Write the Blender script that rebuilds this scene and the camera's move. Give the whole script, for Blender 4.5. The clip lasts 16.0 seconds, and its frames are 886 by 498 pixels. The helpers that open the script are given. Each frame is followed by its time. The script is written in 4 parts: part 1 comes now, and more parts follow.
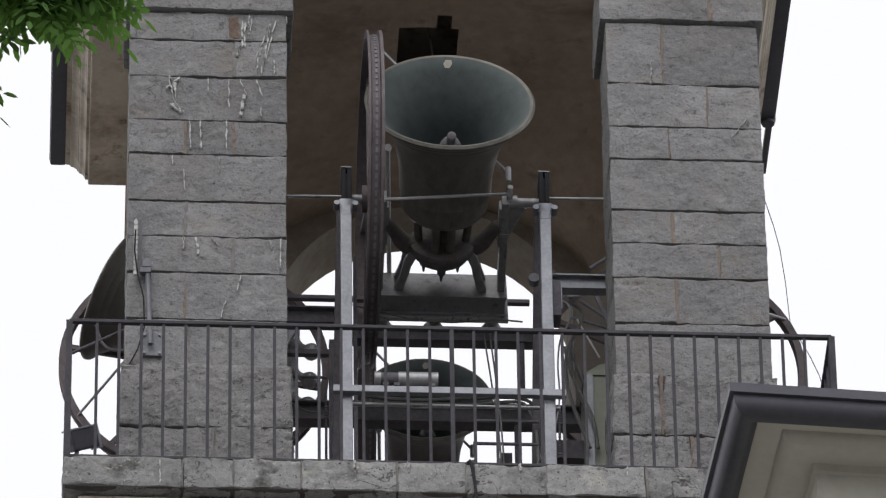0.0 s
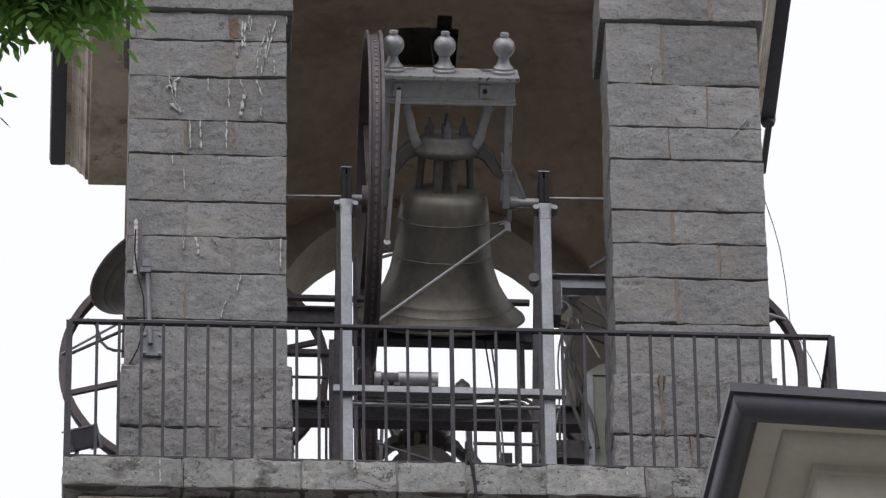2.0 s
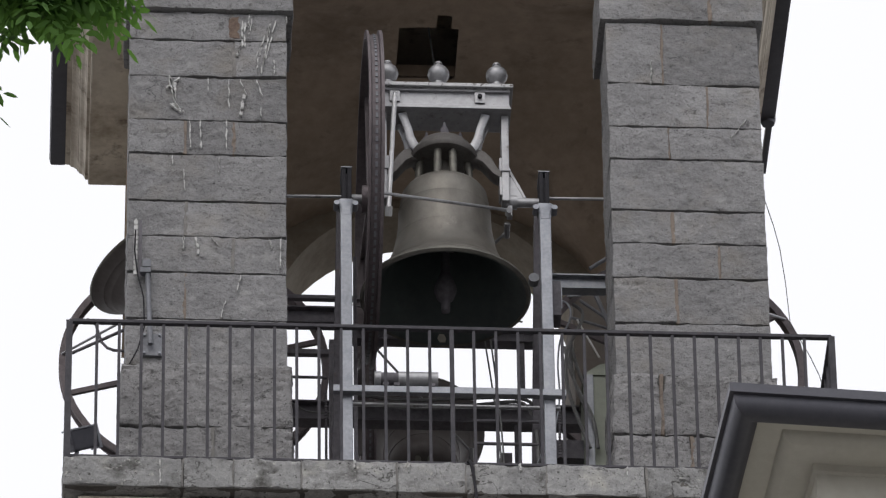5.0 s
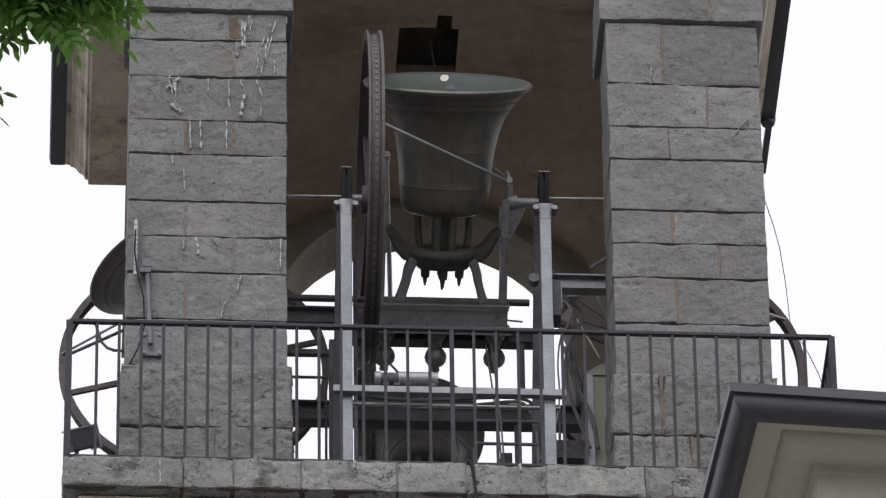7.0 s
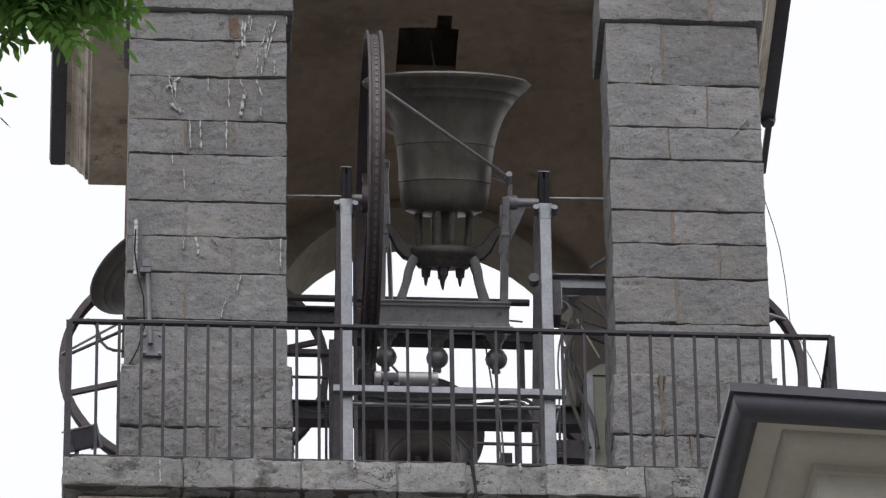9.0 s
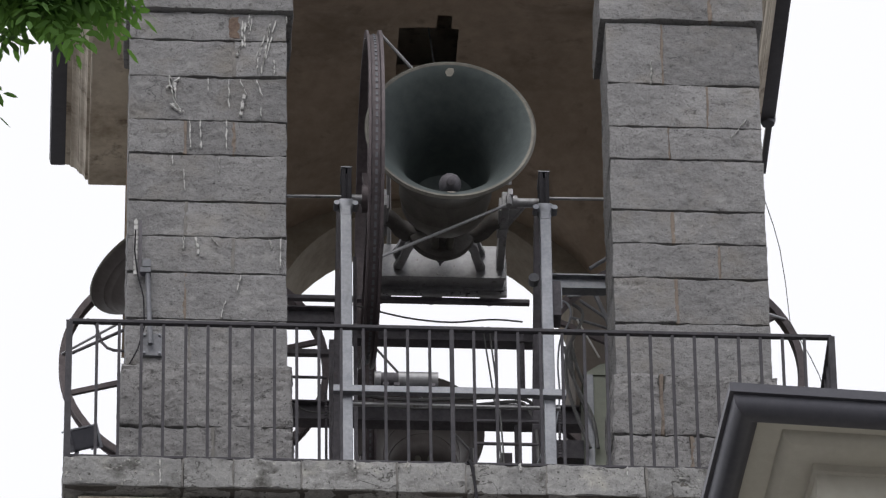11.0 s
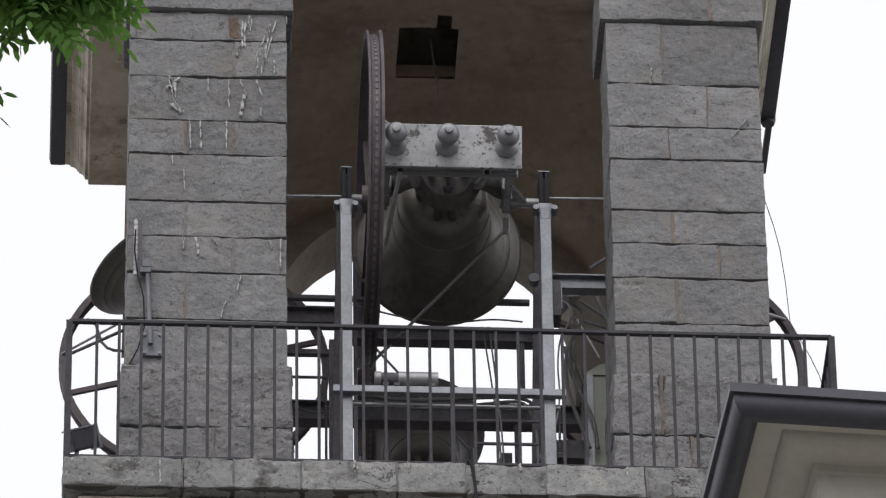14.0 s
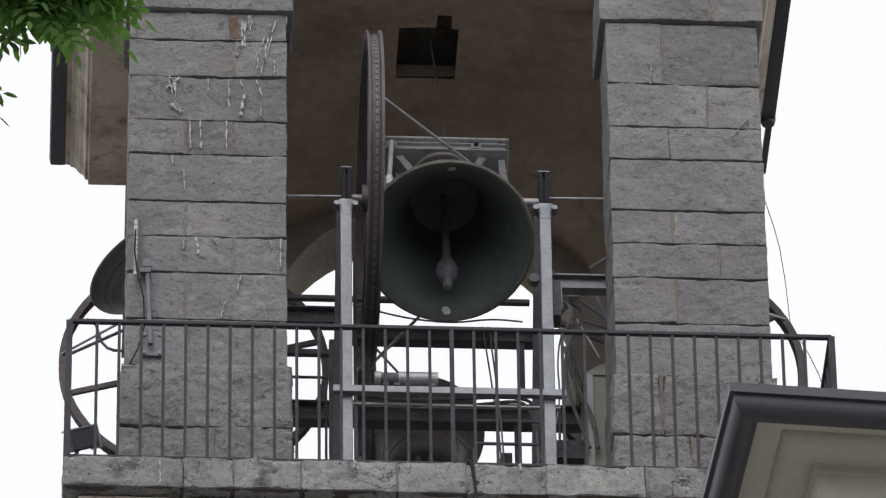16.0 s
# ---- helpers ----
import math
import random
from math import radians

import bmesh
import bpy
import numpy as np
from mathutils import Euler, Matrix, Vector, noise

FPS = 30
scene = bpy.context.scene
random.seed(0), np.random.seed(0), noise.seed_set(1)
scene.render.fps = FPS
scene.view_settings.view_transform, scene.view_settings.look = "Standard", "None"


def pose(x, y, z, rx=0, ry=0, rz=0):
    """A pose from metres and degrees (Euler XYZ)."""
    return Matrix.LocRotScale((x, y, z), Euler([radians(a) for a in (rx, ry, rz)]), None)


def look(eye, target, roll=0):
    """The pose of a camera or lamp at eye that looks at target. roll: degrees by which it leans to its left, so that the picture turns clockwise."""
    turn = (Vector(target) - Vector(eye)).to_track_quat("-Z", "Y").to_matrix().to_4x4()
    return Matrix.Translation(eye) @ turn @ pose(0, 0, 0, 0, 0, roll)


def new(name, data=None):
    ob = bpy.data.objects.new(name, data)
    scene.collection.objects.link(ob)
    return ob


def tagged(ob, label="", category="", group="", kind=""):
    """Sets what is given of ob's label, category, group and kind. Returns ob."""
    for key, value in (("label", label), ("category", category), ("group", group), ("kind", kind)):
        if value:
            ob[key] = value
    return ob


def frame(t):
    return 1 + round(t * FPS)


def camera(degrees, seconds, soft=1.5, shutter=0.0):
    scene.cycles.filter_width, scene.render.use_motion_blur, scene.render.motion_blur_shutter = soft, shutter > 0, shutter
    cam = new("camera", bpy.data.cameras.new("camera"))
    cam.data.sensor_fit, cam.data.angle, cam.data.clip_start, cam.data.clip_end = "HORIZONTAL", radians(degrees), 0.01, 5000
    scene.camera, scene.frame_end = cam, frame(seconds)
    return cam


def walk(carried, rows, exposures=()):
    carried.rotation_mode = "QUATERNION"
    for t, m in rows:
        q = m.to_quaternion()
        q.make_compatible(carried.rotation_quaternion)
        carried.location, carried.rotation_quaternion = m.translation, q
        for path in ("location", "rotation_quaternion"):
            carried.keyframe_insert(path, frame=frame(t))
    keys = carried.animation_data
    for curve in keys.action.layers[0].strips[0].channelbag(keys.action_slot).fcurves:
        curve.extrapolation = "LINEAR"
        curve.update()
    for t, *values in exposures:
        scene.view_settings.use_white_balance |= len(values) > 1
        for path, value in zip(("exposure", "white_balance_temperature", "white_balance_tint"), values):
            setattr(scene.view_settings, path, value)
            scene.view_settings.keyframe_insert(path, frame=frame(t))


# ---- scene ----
cam = camera(6.3141, 16.0, soft=1.25)
EYE = Vector((-2.463, -40.038, -29.214))
FORWARD = Vector((0.0479, 0.7887, 0.6129))
STAND = look(EYE, EYE + FORWARD * 50, -0.855)
walk(cam, [(0.0, STAND), (16.0, STAND)], exposures=[(0.0, 0.0), (16.0, 0.0)])

# ---- light: a bright overcast sky and a very soft sun behind cloud ----
SUN_ELEVATION, SUN_TURN = radians(52), radians(205)
world = bpy.data.worlds.new("overcast_sky")
scene.world = world
world.use_nodes = True
wn, wl = world.node_tree.nodes, world.node_tree.links
sky = wn.new("ShaderNodeTexSky")
sky.sky_type = "NISHITA"
sky.sun_disc = False
sky.sun_elevation, sky.sun_rotation = SUN_ELEVATION, SUN_TURN
sky.air_density, sky.dust_density = 1.0, 4.0
dim = wn.new("ShaderNodeMixRGB")
dim.blend_type = "MULTIPLY"
dim.inputs[0].default_value = 1.0
dim.inputs[2].default_value = (0.09, 0.09, 0.09, 1)
cloud = wn.new("ShaderNodeMixRGB")
cloud.inputs[0].default_value = 0.9
cloud.inputs[2].default_value = (1.085, 1.085, 1.135, 1)
wl.new(sky.outputs[0], dim.inputs[1])
wl.new(dim.outputs[0], cloud.inputs[1])
wl.new(cloud.outputs[0], wn["Background"].inputs[0])
wn["Background"].inputs[1].default_value = 1.0
sun_data = bpy.data.lights.new("sun", "SUN")
sun_data.energy, sun_data.angle, sun_data.color = 0.7, radians(35), (1.0, 0.97, 0.92)
sun = new("sun", sun_data)
sun.matrix_world = look((-12, -40, 40), (0, 0, 0))


# ---- materials ----
def material(name, dark, light, rough=0.8, metal=0.0, grain=18.0, stain=2.0, bump=0.2, spots=None, per_piece=0.0, streak=1.0, cracks=None, shine=0.5, relief=0.0):
    """A worn surface: two colours mixed by stains and grain, with relief; spots: (colour, amount)."""
    m = bpy.data.materials.new(name)
    m.use_nodes = True
    n, l = m.node_tree.nodes, m.node_tree.links
    b = n["Principled BSDF"]
    co = n.new("ShaderNodeTexCoord")
    mp = n.new("ShaderNodeMapping")
    mp.inputs["Scale"].default_value = (1, 1, streak)
    l.new(co.outputs["Object"], mp.inputs[0])
    src = mp.outputs[0]
    if per_piece:
        info = n.new("ShaderNodeObjectInfo")
        off = n.new("ShaderNodeVectorMath")
        off.operation = "MULTIPLY_ADD"
        off.inputs[1].default_value = (31, 17, 23)
        l.new(info.outputs["Random"], off.inputs[0])
        l.new(mp.outputs[0], off.inputs[2])
        src = off.outputs[0]
    def tex(scale, detail, rough_=0.6):
        t = n.new("ShaderNodeTexNoise")
        t.inputs["Scale"].default_value, t.inputs["Detail"].default_value = scale, detail
        t.inputs["Roughness"].default_value = rough_
        l.new(src, t.inputs["Vector"])
        return t
    big, fine = tex(stain, 4), tex(grain, 8, 0.7)
    mix = n.new("ShaderNodeMixRGB")
    mix.blend_type = "MIX"
    mix.inputs[0].default_value = 0.5
    l.new(big.outputs[0], mix.inputs[1])
    l.new(fine.outputs[0], mix.inputs[2])
    ramp = n.new("ShaderNodeValToRGB")
    ramp.color_ramp.elements[0].position, ramp.color_ramp.elements[1].position = 0.36, 0.64
    ramp.color_ramp.elements[0].color, ramp.color_ramp.elements[1].color = (*dark, 1), (*light, 1)
    l.new(mix.outputs[0], ramp.inputs[0])
    out = ramp.outputs[0]
    if spots:
        for colour, low, high, scale in spots:
            t = tex(scale, 6, 0.65)
            r = n.new("ShaderNodeValToRGB")
            r.color_ramp.elements[0].position, r.color_ramp.elements[1].position = low, high
            l.new(t.outputs[0], r.inputs[0])
            x = n.new("ShaderNodeMixRGB")
            x.inputs[2].default_value = (*colour, 1)
            l.new(r.outputs[0], x.inputs[0])
            l.new(out, x.inputs[1])
            out = x.outputs[0]
    if cracks:
        colour, scale, width, amount = cracks
        t, gate = tex(scale, 5, 0.6), tex(scale * 0.7, 2)
        t.inputs["Distortion"].default_value = 0.6
        r = n.new("ShaderNodeValToRGB")
        e = r.color_ramp.elements
        e[0].position, e[1].position = 0.5 - width, 0.5
        e[0].color, e[1].color = (0, 0, 0, 1), (1, 1, 1, 1)
        e.new(0.5 + width).color = (0, 0, 0, 1)
        l.new(t.outputs[0], r.inputs[0])
        g = n.new("ShaderNodeMapRange")
        g.inputs["From Min"].default_value, g.inputs["From Max"].default_value = 1 - amount, 1 - amount + 0.08
        l.new(gate.outputs[0], g.inputs["Value"])
        mul = n.new("ShaderNodeMath")
        mul.operation = "MULTIPLY"
        l.new(r.outputs[0], mul.inputs[0])
        l.new(g.outputs[0], mul.inputs[1])
        x = n.new("ShaderNodeMixRGB")
        x.inputs[2].default_value = (*colour, 1)
        l.new(mul.outputs[0], x.inputs[0])
        l.new(out, x.inputs[1])
        out = x.outputs[0]
    if per_piece:
        v = n.new("ShaderNodeMapRange")
        v.inputs["To Min"].default_value, v.inputs["To Max"].default_value = 1 - per_piece, 1 + per_piece
        l.new(info.outputs["Random"], v.inputs["Value"])
        h = n.new("ShaderNodeHueSaturation")
        l.new(v.outputs[0], h.inputs["Value"])
        l.new(out, h.inputs["Color"])
        out = h.outputs[0]
    l.new(out, b.inputs["Base Color"])
    b.inputs["Metallic"].default_value = metal
    b.inputs["Specular IOR Level"].default_value = shine
    rr = n.new("ShaderNodeMapRange")
    rr.inputs["To Min"].default_value, rr.inputs["To Max"].default_value = max(rough - 0.12, 0.05), min(rough + 0.12, 1)
    l.new(fine.outputs[0], rr.inputs["Value"])
    l.new(rr.outputs[0], b.inputs["Roughness"])
    if bump:
        bp = n.new("ShaderNodeBump")
        bp.inputs["Strength"].default_value, bp.inputs["Distance"].default_value = bump, 0.02
        l.new(mix.outputs[0], bp.inputs["Height"])
        l.new(bp.outputs[0], b.inputs["Normal"])
        if relief:
            chip = n.new("ShaderNodeMapping")
            chip.inputs["Scale"].default_value = (1, 1, 0.85)
            l.new(src, chip.inputs[0])
            t = n.new("ShaderNodeTexNoise")
            t.inputs["Scale"].default_value, t.inputs["Detail"].default_value, t.inputs["Distortion"].default_value = 8.0, 6, 0.0
            l.new(chip.outputs[0], t.inputs["Vector"])
            b2 = n.new("ShaderNodeBump")
            b2.inputs["Strength"].default_value, b2.inputs["Distance"].default_value = relief, 0.06
            l.new(t.outputs[0], b2.inputs["Height"])
            l.new(b2.outputs[0], bp.inputs["Normal"])
    return m


STONE = material("grey_limestone", (0.172, 0.17, 0.173), (0.325, 0.321, 0.324), 0.93, 0, 48, 1.3, 1.0,
                 [((0.10, 0.098, 0.10), 0.57, 0.70, 24.0), ((0.39, 0.385, 0.38), 0.61, 0.76, 34.0), ((0.08, 0.078, 0.08), 0.60, 0.66, 60.0), ((0.27, 0.245, 0.21), 0.52, 0.9, 2.2), ((0.36, 0.355, 0.35), 0.58, 0.76, 5.0)], 0.11, 1.2,
                 ((0.075, 0.073, 0.075), 4.4, 0.009, 0.40), relief=0.8)
STONE_BASE = material("rough_dark_limestone", (0.20, 0.196, 0.198), (0.365, 0.357, 0.357), 0.94, 0, 40, 2.2, 1.0,
                      [((0.09, 0.087, 0.087), 0.57, 0.68, 14.0), ((0.44, 0.43, 0.415), 0.61, 0.75, 10.0), ((0.08, 0.077, 0.077), 0.59, 0.65, 48.0), ((0.28, 0.22, 0.17), 0.62, 0.8, 2.6)], 0.06, 1.2,
                      ((0.07, 0.068, 0.068), 5.0, 0.012, 0.45), relief=0.9)
MORTAR = material("grey_lime_mortar", (0.06, 0.056, 0.054), (0.13, 0.12, 0.11), 0.95, 0, 30, 3, 0.6)
BOARDS = material("dark_floor_boards", (0.08, 0.072, 0.066), (0.15, 0.137, 0.125), 0.9, 0, 14, 1.5, 0.3)
MORTAR_TAN = material("tan_lime_mortar", (0.15, 0.12, 0.10), (0.29, 0.24, 0.20), 0.95, 0, 40, 6, 0.5)
MORTAR_GREY = material("grey_joint_mortar", (0.16, 0.152, 0.145), (0.27, 0.258, 0.245), 0.95, 0, 40, 6, 0.5)
BRICK = material("brown_brick", (0.11, 0.075, 0.058), (0.22, 0.16, 0.125), 0.93, 0, 40, 9, 0.6)
LEDGE = material("lichened_ledge_stone", (0.205, 0.205, 0.206), (0.40, 0.397, 0.39), 0.92, 0, 36, 2.2, 1.0,
                 [((0.44, 0.43, 0.40), 0.58, 0.70, 5.0), ((0.09, 0.087, 0.08), 0.54, 0.70, 5.5), ((0.55, 0.54, 0.5), 0.62, 0.70, 30.0), ((0.06, 0.06, 0.055), 0.6, 0.66, 40.0)], 0.08, 1.0, ((0.06, 0.058, 0.055), 4.0, 0.015, 0.5), relief=0.6)
PLASTER = material("brown_old_plaster", (0.32, 0.25, 0.188), (0.48, 0.383, 0.295), 0.95, 0, 9, 0.9, 0.35,
                   [((0.19, 0.14, 0.10), 0.54, 0.80, 1.3), ((0.24, 0.19, 0.15), 0.58, 0.74, 6.0)])
# the piers' grey-brown plaster, with the belfry's inner shade put into its colour
SHADED_PLASTER = material("shaded_grey_brown_plaster", (0.125, 0.105, 0.088), (0.20, 0.175, 0.15), 0.95, 0, 10, 1.1, 0.3,
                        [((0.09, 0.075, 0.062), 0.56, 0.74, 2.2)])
TAN = material("tan_arch_stone", (0.2, 0.165, 0.125), (0.33, 0.29, 0.23), 0.93, 0, 14, 2, 0.6)
CREAM = material("cream_render", (0.52, 0.465, 0.385), (0.68, 0.62, 0.53), 0.9, 0, 12, 1.2, 0.2,
                 [((0.27, 0.22, 0.165), 0.48, 0.70, 2.4), ((0.12, 0.088, 0.062), 0.56, 0.70, 4.5)])
BRONZE = material("weathered_bronze", (0.11, 0.101, 0.088), (0.21, 0.197, 0.174), 0.45, 0.45, 14, 2.2, 0.12,
                  [((0.13, 0.138, 0.122), 0.54, 0.8, 3.0), ((0.34, 0.33, 0.30), 0.66, 0.8, 7.0), ((0.08, 0.068, 0.058), 0.58, 0.72, 5.0)], 0, 0.6)
WORN_BRONZE = material("rubbed_bronze", (0.105, 0.10, 0.087), (0.18, 0.172, 0.15), 0.5, 0.5, 20, 5, 0.1)
BRIGHT_BRONZE = material("polished_strike_bronze", (0.42, 0.40, 0.34), (0.6, 0.57, 0.5), 0.4, 0.3, 20, 5, 0.05)
# browner bronze of the inner bells, also toned down for the shade they hang in
DARK_BRONZE = material("shaded_brown_bronze", (0.10, 0.088, 0.084), (0.175, 0.16, 0.155), 0.65, 0.3, 14, 2.2, 0.15,
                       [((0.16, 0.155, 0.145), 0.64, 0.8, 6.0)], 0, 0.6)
PATINA = material("green_bronze_patina", (0.06, 0.073, 0.074), (0.115, 0.136, 0.134), 0.65, 0.25, 12, 2.5, 0.2,
                  [((0.08, 0.10, 0.098), 0.52, 0.75, 2.0)])
IRON_PAINT = material("silver_grey_painted_iron", (0.25, 0.25, 0.26), (0.42, 0.42, 0.435), 0.45, 0.6, 25, 3, 0.15,
                      [((0.13, 0.12, 0.11), 0.60, 0.74, 9.0), ((0.12, 0.09, 0.07), 0.63, 0.74, 24.0)])
SPOTTED_IRON = material("spotted_silver_iron", (0.30, 0.30, 0.31), (0.48, 0.48, 0.49), 0.5, 0.5, 25, 3, 0.15,
                        [((0.10, 0.095, 0.09), 0.585, 0.64, 10.0), ((0.09, 0.08, 0.075), 0.585, 0.64, 26.0)])
SILVER_ROD = material("bright_silver_rod", (0.45, 0.45, 0.46), (0.62, 0.62, 0.63), 0.45, 0.35, 30, 5, 0.05)
WORN_IRON = material("dirty_worn_iron", (0.085, 0.078, 0.072), (0.18, 0.17, 0.165), 0.6, 0.4, 25, 4, 0.25,
                     [((0.07, 0.055, 0.045), 0.58, 0.72, 10.0), ((0.3, 0.295, 0.29), 0.66, 0.76, 16.0)])
DARK_IRON = material("dark_weathered_iron", (0.095, 0.09, 0.10), (0.19, 0.18, 0.197), 0.7, 0.1, 30, 4, 0.2,
                     [((0.12, 0.075, 0.05), 0.62, 0.8, 8.0)], shine=0.2)
RAIL_IRON = material("dark_painted_railing", (0.043, 0.041, 0.048), (0.088, 0.085, 0.095), 0.7, 0.05, 30, 5, 0.1,
                     [((0.11, 0.085, 0.07), 0.64, 0.8, 14.0)], shine=0.25)
GALVANISED = material("galvanised_steel", (0.21, 0.22, 0.245), (0.33, 0.34, 0.37), 0.5, 0.55, 40, 5, 0.05)
DULL_STEEL = material("dull_weathered_steel", (0.12, 0.125, 0.14), (0.22, 0.225, 0.245), 0.6, 0.3, 40, 5, 0.1)
RUST = material("rusty_wheel_steel", (0.08, 0.067, 0.072), (0.17, 0.145, 0.152), 0.6, 0.35, 30, 5, 0.2)
ROPE = material("grey_cable", (0.10, 0.10, 0.10), (0.2, 0.2, 0.2), 0.8, 0, 60, 9, 0.1)
BLACK = material("black_rubber", (0.022, 0.021, 0.024), (0.045, 0.044, 0.05), 0.8, 0, 30, 5, 0.1, shine=0.15)
DROPPING = material("white_droppings", (0.46, 0.455, 0.445), (0.70, 0.695, 0.68), 0.9, 0, 50, 12, 0.2)
ZINC = material("dark_metal_gutter", (0.06, 0.06, 0.074), (0.10, 0.10, 0.116), 0.5, 0.4, 20, 2, 0.05)
HOUSE = material("cream_painted_cornice", (0.60, 0.575, 0.50), (0.72, 0.695, 0.615), 0.85, 0, 14, 0.8, 0.1,
                 [((0.45, 0.43, 0.37), 0.58, 0.8, 2.5)])
CABINET = material("pale_green_cabinet_paint", (0.25, 0.27, 0.225), (0.33, 0.35, 0.295), 0.6, 0.1, 20, 2, 0.05)
GROUND = material("paved_ground", (0.10, 0.097, 0.094), (0.165, 0.16, 0.155), 0.9, 0, 6, 0.3, 0.2)
BARK = material("brown_bark", (0.07, 0.055, 0.04), (0.14, 0.11, 0.085), 0.9, 0, 20, 4, 0.5)


def leaf_material(name, colour):
    m = material(name, tuple(c * 0.7 for c in colour), tuple(c * 1.3 for c in colour), 0.75, 0, 40, 6, 0.05, shine=0.2)
    n, l = m.node_tree.nodes, m.node_tree.links
    t = n.new("ShaderNodeBsdfTranslucent")
    t.inputs[0].default_value = (colour[0] * 1.5, colour[1] * 1.7, colour[2] * 0.8, 1)
    mix = n.new("ShaderNodeMixShader")
    mix.inputs[0].default_value = 0.5
    l.new(n["Principled BSDF"].outputs[0], mix.inputs[1])
    l.new(t.outputs[0], mix.inputs[2])
    l.new(mix.outputs[0], n["Material Output"].inputs[0])
    return m


# one leaf in two tones: lit outer sprays lighter, shaded inner crown darker
LEAF_LIT = leaf_material("lit_green_leaf", (0.11, 0.20, 0.07))
LEAF_SHADED = leaf_material("shaded_green_leaf", (0.085, 0.15, 0.066))


# ---- mesh tools ----
def part(name, bm, mat, parent=None, label="", smooth=False):
    """Links a bmesh as one mesh object, under a thing where one is given."""
    me = bpy.data.meshes.new(name)
    bmesh.ops.recalc_face_normals(bm, faces=bm.faces)
    bm.to_mesh(me)
    bm.free()
    me.materials.append(mat)
    if smooth:
        me.shade_smooth()
        me.set_sharp_from_angle(angle=radians(40))
    ob = new(name, me)
    if parent:
        ob.parent = parent
    if label:
        ob["label"] = label
    return ob


def thing(name, label, category, at=(0, 0, 0), group="", kind=""):
    ob = new(name)
    ob.location = at
    ob.empty_display_size = 0.1
    return tagged(ob, label, category, group, kind)


def box(bm, lo, hi, bevel=0.0):
    lo, hi = Vector(lo), Vector(hi)
    made = bmesh.ops.create_cube(bm, size=1, matrix=Matrix.Translation((lo + hi) / 2) @ Matrix.Diagonal((*(hi - lo), 1)))
    if bevel:
        edges = list({e for v in made["verts"] for e in v.link_edges})
        bmesh.ops.bevel(bm, geom=edges, offset=bevel, segments=2, affect="EDGES", profile=0.6)
    return bm


def boxes(*spans, bevel=0.004):
    bm = bmesh.new()
    for lo, hi in spans:
        box(bm, lo, hi, bevel)
    return bm


def rod(bm, a, b, r, r2=None, sides=12):
    a, b = Vector(a), Vector(b)
    m = Matrix.Translation((a + b) / 2) @ (b - a).to_track_quat("Z", "Y").to_matrix().to_4x4()
    bmesh.ops.create_cone(bm, cap_ends=True, segments=sides, radius1=r, radius2=r if r2 is None else r2, depth=(b - a).length, matrix=m)
    return bm


def bar(bm, a, b, w, d, bevel=0.003):
    """A square bar from a to b, w wide and d deep (d lies nearest the y axis)."""
    a, b = Vector(a), Vector(b)
    ax = (b - a).normalized()
    side = ax.cross(Vector((0, 1, 0)))
    side = side.normalized() if side.length > 0.05 else Vector((1, 0, 0))
    deep = side.cross(ax)
    m = Matrix((side, deep, ax)).transposed().to_4x4()
    m.translation = (a + b) / 2
    made = bmesh.ops.create_cube(bm, size=1, matrix=m @ Matrix.Diagonal((w, d, (b - a).length, 1)))
    if bevel:
        edges = list({e for v in made["verts"] for e in v.link_edges})
        bmesh.ops.bevel(bm, geom=edges, offset=bevel, segments=1, affect="EDGES")
    return bm


def beam_i(bm, a, b, h, w, t=0.012):
    """A rolled I-section along x from a to b."""
    ring = [(-w / 2, -h / 2), (w / 2, -h / 2), (w / 2, -h / 2 + t), (t / 2, -h / 2 + t), (t / 2, h / 2 - t), (w / 2, h / 2 - t),
            (w / 2, h / 2), (-w / 2, h / 2), (-w / 2, h / 2 - t), (-t / 2, h / 2 - t), (-t / 2, -h / 2 + t), (-w / 2, -h / 2 + t)]
    ends = [[bm.verts.new((p[0], p[1] + y, p[2] + z)) for y, z in ring] for p in (a, b)]
    for e in ends:
        bm.faces.new(e)
    for k in range(12):
        m = (k + 1) % 12
        bm.faces.new((ends[0][k], ends[0][m], ends[1][m], ends[1][k]))
    return bm


def lathe(bm, profile, segments=48, cap=False):
    """Turns (radius, z) pairs about the z axis."""
    rings = []
    for r, z in profile:
        if r < 1e-5:
            rings.append([bm.verts.new((0, 0, z))])
        else:
            rings.append([bm.verts.new((r * math.cos(2 * math.pi * i / segments), r * math.sin(2 * math.pi * i / segments), z)) for i in range(segments)])
    for p, q in zip(rings, rings[1:]):
        for i in range(segments):
            j = (i + 1) % segments
            vs = [p[i % len(p)], p[j % len(p)], q[j % len(q)], q[i % len(q)]]
            vs = [v for k, v in enumerate(vs) if v not in vs[:k]]
            if len(vs) > 2:
                bm.faces.new(vs)
    return bm


def lathe_at(place, profile, segments=20):
    bm = lathe(bmesh.new(), profile, segments)
    bmesh.ops.translate(bm, vec=place, verts=bm.verts)
    return bm


